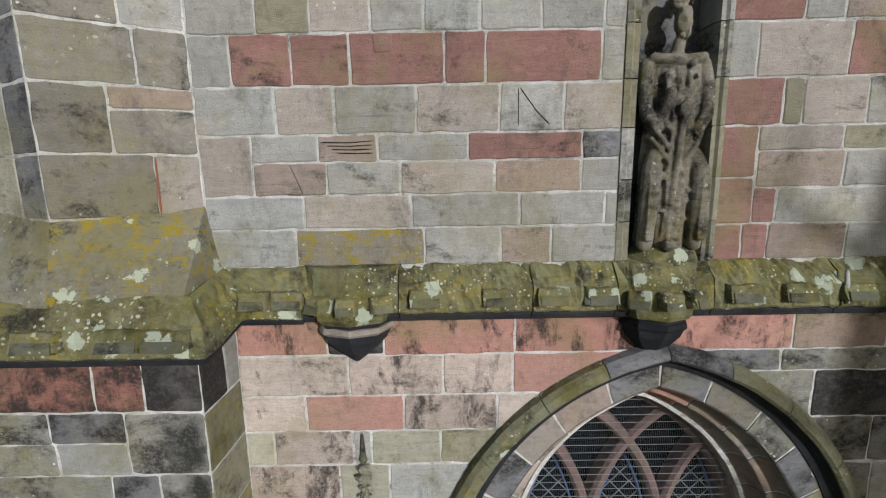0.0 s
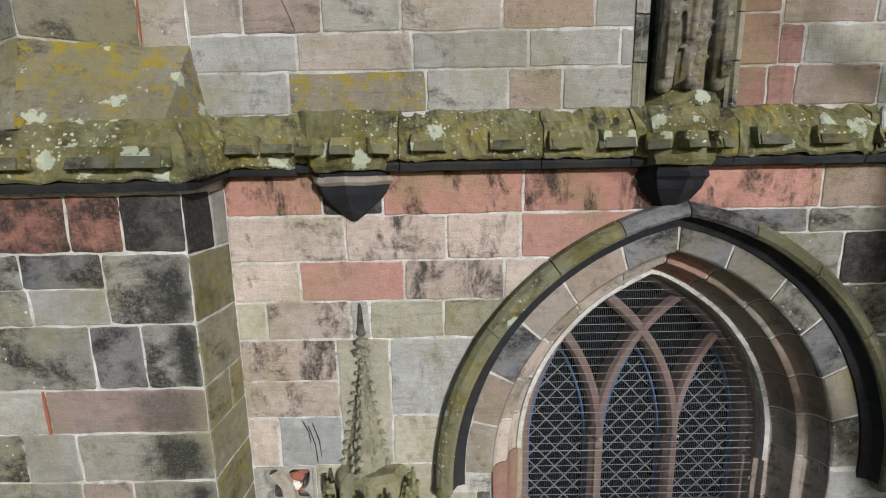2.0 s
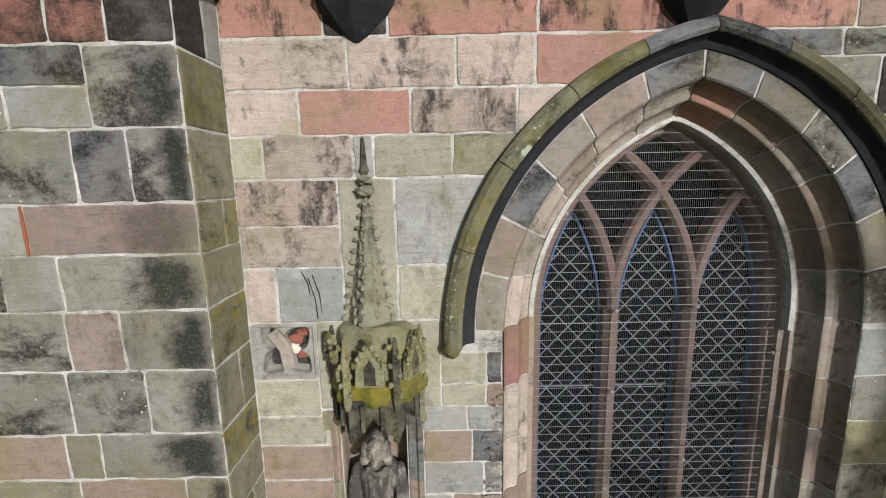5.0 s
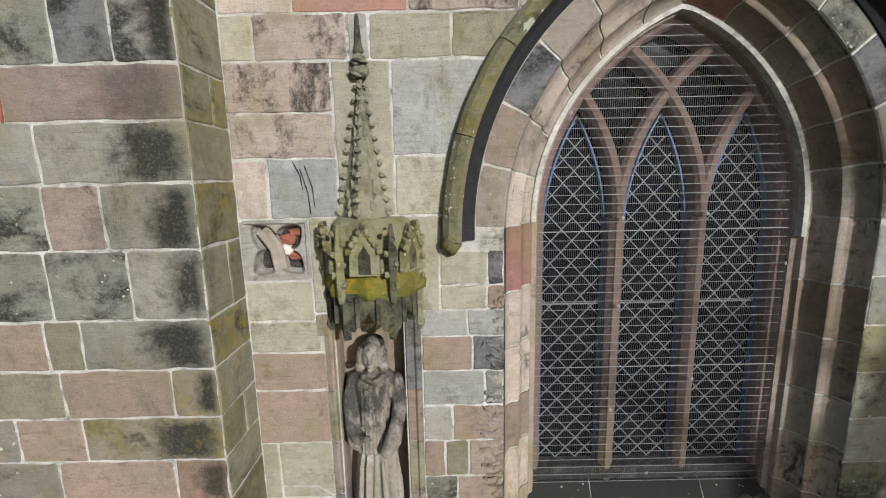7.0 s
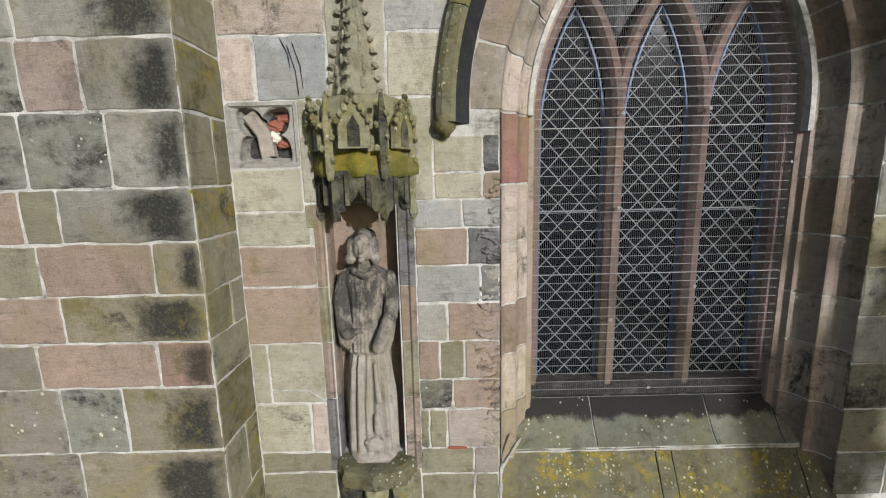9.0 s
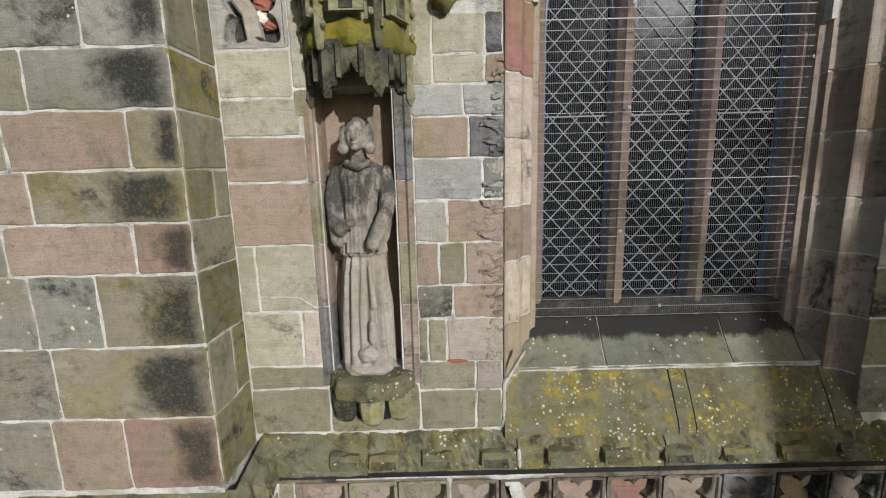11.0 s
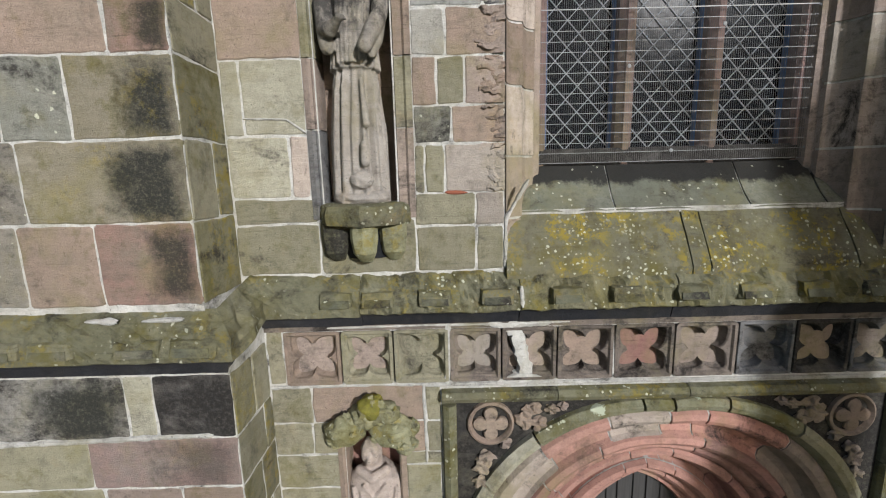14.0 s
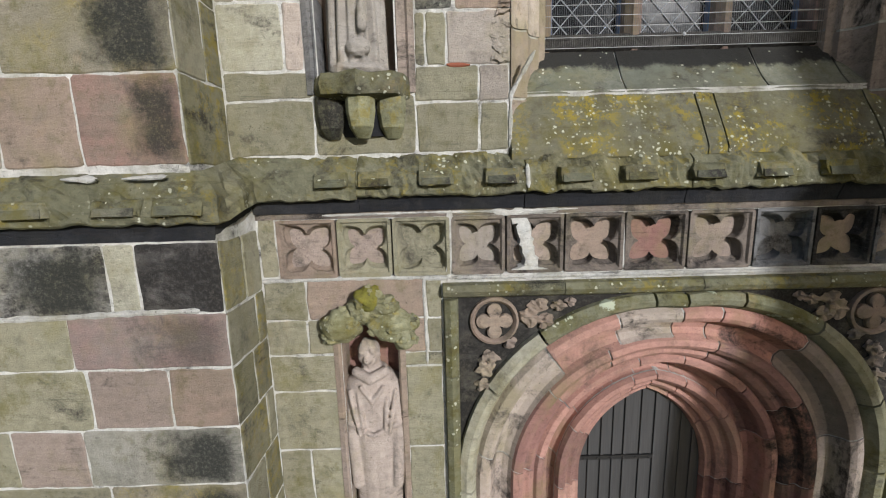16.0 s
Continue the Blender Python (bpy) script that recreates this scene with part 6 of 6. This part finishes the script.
for i in range(5200):
    h = rng.random()
    a, r = rng.uniform(0, 6.283), (0.45 + 0.55 * math.sqrt(rng.random())) * (3.0 * (1 - h) ** 0.6 + 0.3) * (1 + 0.3 * math.sin(5 * h * 6 + 3 * rng.random()))
    c = Vector((tx + r * math.cos(a), ty + r * math.sin(a), 0.8 + 8.0 * h))
    d, e = Vector((rng.uniform(-1, 1), rng.uniform(-1, 1), rng.uniform(-0.9, 0.3))).normalized(), Vector((rng.uniform(-1, 1), rng.uniform(-1, 1), rng.uniform(-1, 1)))
    s = d.cross(e).normalized() * 0.05
    L = rng.uniform(0.25, 0.5)
    b0 = len(lv)
    lv += [c - s, c + d * L * 0.5 - s * 1.3, c + d * L, c + d * L * 0.5 + s * 1.3, c + s]
    lf.append((b0, b0 + 1, b0 + 2, b0 + 3, b0 + 4))
me = bpy.data.meshes.new("crown")
me.from_pydata([tuple(p) for p in lv], [], lf)
me.materials.append(NEEDLE)
crown = new("crown", me)
crown.parent = yew

# ---- repairs and stray bits ----
RED = plain("red_mortar", (0.30, 0.10, 0.06), 0.9, 0, 0.4, 30)


def smear(name, parent, place, path, w, mat, label, seed=0, base=-0.01):
    """A ragged ridge of mortar along a joint."""
    v, f, n = [], [], 0
    fine = []
    for (a, b), (c, d) in zip(path, path[1:]):
        m = max(2, round(math.hypot(c - a, d - b) / 0.025))
        fine += [(a + (c - a) * i / m, b + (d - b) * i / m) for i in range(m)]
    fine.append(path[-1])
    for i, (s, z) in enumerate(fine):
        p, q = fine[max(i - 1, 0)], fine[min(i + 1, len(fine) - 1)]
        d = Vector((q[0] - p[0], q[1] - p[1])).normalized()
        k = w * (0.8 + 0.45 * noise.noise(Vector((s * 11, z * 11, seed))) + 0.35 * noise.noise(Vector((s * 40, z * 40, seed)))) * (0.35 if i in (0, len(fine) - 1) else 1)
        for o, h in ((-0.5, base), (-0.42, 0.003), (-0.1, 0.008), (0.3, 0.006), (0.5, base)):
            v.append(place(s - d.y * o * k, z + d.x * o * k, h + 0.004))
    for i in range(len(fine) - 1):
        f += [(i * 5 + j, i * 5 + j + 1, i * 5 + 6 + j, i * 5 + 5 + j) for j in range(4)]
    return solid(name, v, f, mat, parent, label)


smear("mortar_patch", buttress, BF, [(-2.36, 7.50), (-2.362, 7.77)], 0.022, RED, "red mortar in a joint", 1)
smear("mortar_patch", upper_pier, face_r, [(0.53, 9.71), (0.535, 10.06)], 0.014, RED, "red mortar in a joint", 2)
smear("mortar_patch", frieze, FRONT, [(0.30, 3.70), (0.36, 3.62), (0.385, 3.48), (0.43, 3.30), (0.36, 3.26)], 0.14, MORTAR, "white mortar repair across the frieze", 3, -0.075)
smear("mortar_patch", frieze, FRONT, [(0.16, 3.69), (0.34, 3.665), (0.58, 3.69)], 0.055, MORTAR, "white mortar repair across the frieze", 14, -0.03)
smear("mortar_patch", frieze, FRONT, [(0.22, 3.275), (0.40, 3.31), (0.62, 3.28)], 0.07, MORTAR, "white mortar repair across the frieze", 15, -0.05)
smear("mortar_patch", frieze, FRONT, [(-0.10, 3.70), (-0.10, 3.45), (-0.12, 3.24)], 0.06, MORTAR, "white mortar repair", 4, -0.07)
smear("mortar_patch", frieze, FRONT, [(0.985, 3.66), (1.0, 3.30)], 0.03, MORTAR, "white mortar repair", 5)
smear("mortar_patch", wall_lower, FRONT, [(-1.32, 3.27), (-0.6, 3.28), (-0.16, 3.265), (0.6, 3.262), (1.6, 3.258), (2.7, 3.25)], 0.04, MORTAR, "white mortar joint", 6)
smear("mortar_patch", wall_lower, FRONT, [(-0.28, 3.27), (-0.275, 2.95), (-0.27, 2.68)], 0.028, MORTAR, "white mortar joint", 7)
smear("mortar_patch", buttress, LF, [(-2.9, 3.205), (-2.3, 3.215), (-1.8, 3.235), (-1.45, 3.24)], 0.045, MORTAR, "thick white mortar joint", 8)
smear("mortar_patch", wall_middle, FRONT, [(0.275, 4.06), (0.28, 4.38), (0.42, 4.62)], 0.035, MORTAR, "white mortar beside the sill", 9)
smear("mortar_patch", frieze, FRONT, [(-0.9, 3.685), (-0.3, 3.69), (0.3, 3.685), (0.7, 3.69)], 0.024, MORTAR, "white mortar along the frieze", 13)
smear("tile_slip", wall_middle, FRONT, [(-0.10, 4.555), (0.04, 4.55)], 0.03, RED, "red tile slip in a joint", 10)
smear("mortar_patch", upper_string, lambda s, z, d: Vector((s, -0.145 - d, z)), [(2.52, 9.30), (2.56, 9.07)], 0.03, MORTAR, "white mortar in a joint of the string course", 11)
smear("mortar_patch", lower_string, lambda s, z, d: Vector((s, -0.11 - d, z)), [(0.36, 3.97), (0.37, 3.83)], 0.035, MORTAR, "white mortar in a joint of the string course", 12)

# the churchyard tree whose shade falls on the wall beyond the window
tree = empty("bare_tree", "bare leafless churchyard tree in front of the church", "tree")


def stem(points, radii, parent, name):
    rings_ = []
    for p, r in zip(points, radii):
        rings_.append([(p[0] + r * math.cos(q * math.pi / 5), p[1] + r * math.sin(q * math.pi / 5), p[2]) for q in range(10)])
    return solid(name, *loft(rings_), BARK, parent)


TX, TY = 2.98 + 0.42 * 11.0, -0.82 * 11.0
stem([(TX - 0.75, TY, -0.6), (TX - 0.8, TY, 2), (TX - 0.72, TY, 5), (TX - 0.58, TY, 7.0), (TX - 0.40, TY, 8.0), (TX + 0.12, TY, 9.1), (TX + 0.3, TY, 10.0), (TX + 0.05, TY, 11.4), (TX - 0.05, TY, 13.4)], [0.50, 0.42, 0.38, 0.40, 0.34, 0.31, 0.32, 0.34, 0.14], tree, "trunk")
rt = random.Random(11)
for i in range(16):
    a, z = i * 2.4, 6.0 + i * 0.42
    p = Vector((TX + 0.2, TY, z))
    d = Vector((math.cos(a), math.sin(a), 0.9)).normalized()
    ln = rt.uniform(1.6, 3.0)
    mid, end = p + d * ln * 0.5 + Vector((0, 0, 0.1)), p + d * ln
    stem([p, mid, end], [0.09, 0.06, 0.015], tree, "limb")
    for q in range(3):
        b = p.lerp(end, rt.uniform(0.4, 0.95))
        e = b + Vector((rt.uniform(-0.8, 0.8), rt.uniform(-0.8, 0.8), rt.uniform(0.3, 0.9)))
        stem([b, b.lerp(e, 0.5), e], [0.03, 0.02, 0.006], tree, "twig")

stone(wall_upper, FRONT, -0.42, -0.29, 10.655, 10.775, "r", None, 0.005, "plug")
smear("crack", wall_upper, FRONT, [(0.475, 10.44), (0.475, 10.21)], 0.010, BLACK, "dark incised line", 20)
smear("crack", wall_upper, FRONT, [(0.485, 10.44), (0.58, 10.31), (0.67, 10.22)], 0.014, BLACK, "dark incised line", 21)
smear("crack", wall_upper, FRONT, [(-0.97, 10.0), (-0.90, 9.82)], 0.006, BLACK, "dark incised line", 22)
for i in range(4):
    smear("crack", wall_upper, FRONT, [(-0.76 + 0.03 * i, 10.135 - 0.022 * i), (-0.58, 10.13 - 0.022 * i), (-0.44, 10.14 - 0.025 * i)], 0.010, BLACK, "dark bedding crack", 23 + i)
smear("mortar_patch", wall_middle, FRONT, [(-1.31, 5.025), (-1.05, 5.015), (-0.93, 4.93)], 0.018, MORTAR, "curved white mortar joint", 30)
for i, (x, z0, z1) in enumerate(((-0.98, 7.27, 7.0), (-1.05, 7.29, 7.12), (-1.01, 7.25, 6.96))):
    smear("streak", wall_middle, FRONT, [(x, z0), (x + 0.04, (z0 + z1) / 2), (x + 0.05, z1)], 0.011, BLACK, "black flaking streak", 40 + i)

top_of = lambda s, z, d: Vector((s, LY - 0.045 - d, z))
smear("mortar_patch", lower_string, top_of, [(-2.02, 3.945), (-1.85, 3.94)], 0.035, MORTAR, "white mortar patch on the mossy ledge", 51)
smear("mortar_patch", lower_string, top_of, [(-1.72, 3.94), (-1.50, 3.945)], 0.025, MORTAR, "white mortar patch on the mossy ledge", 52)
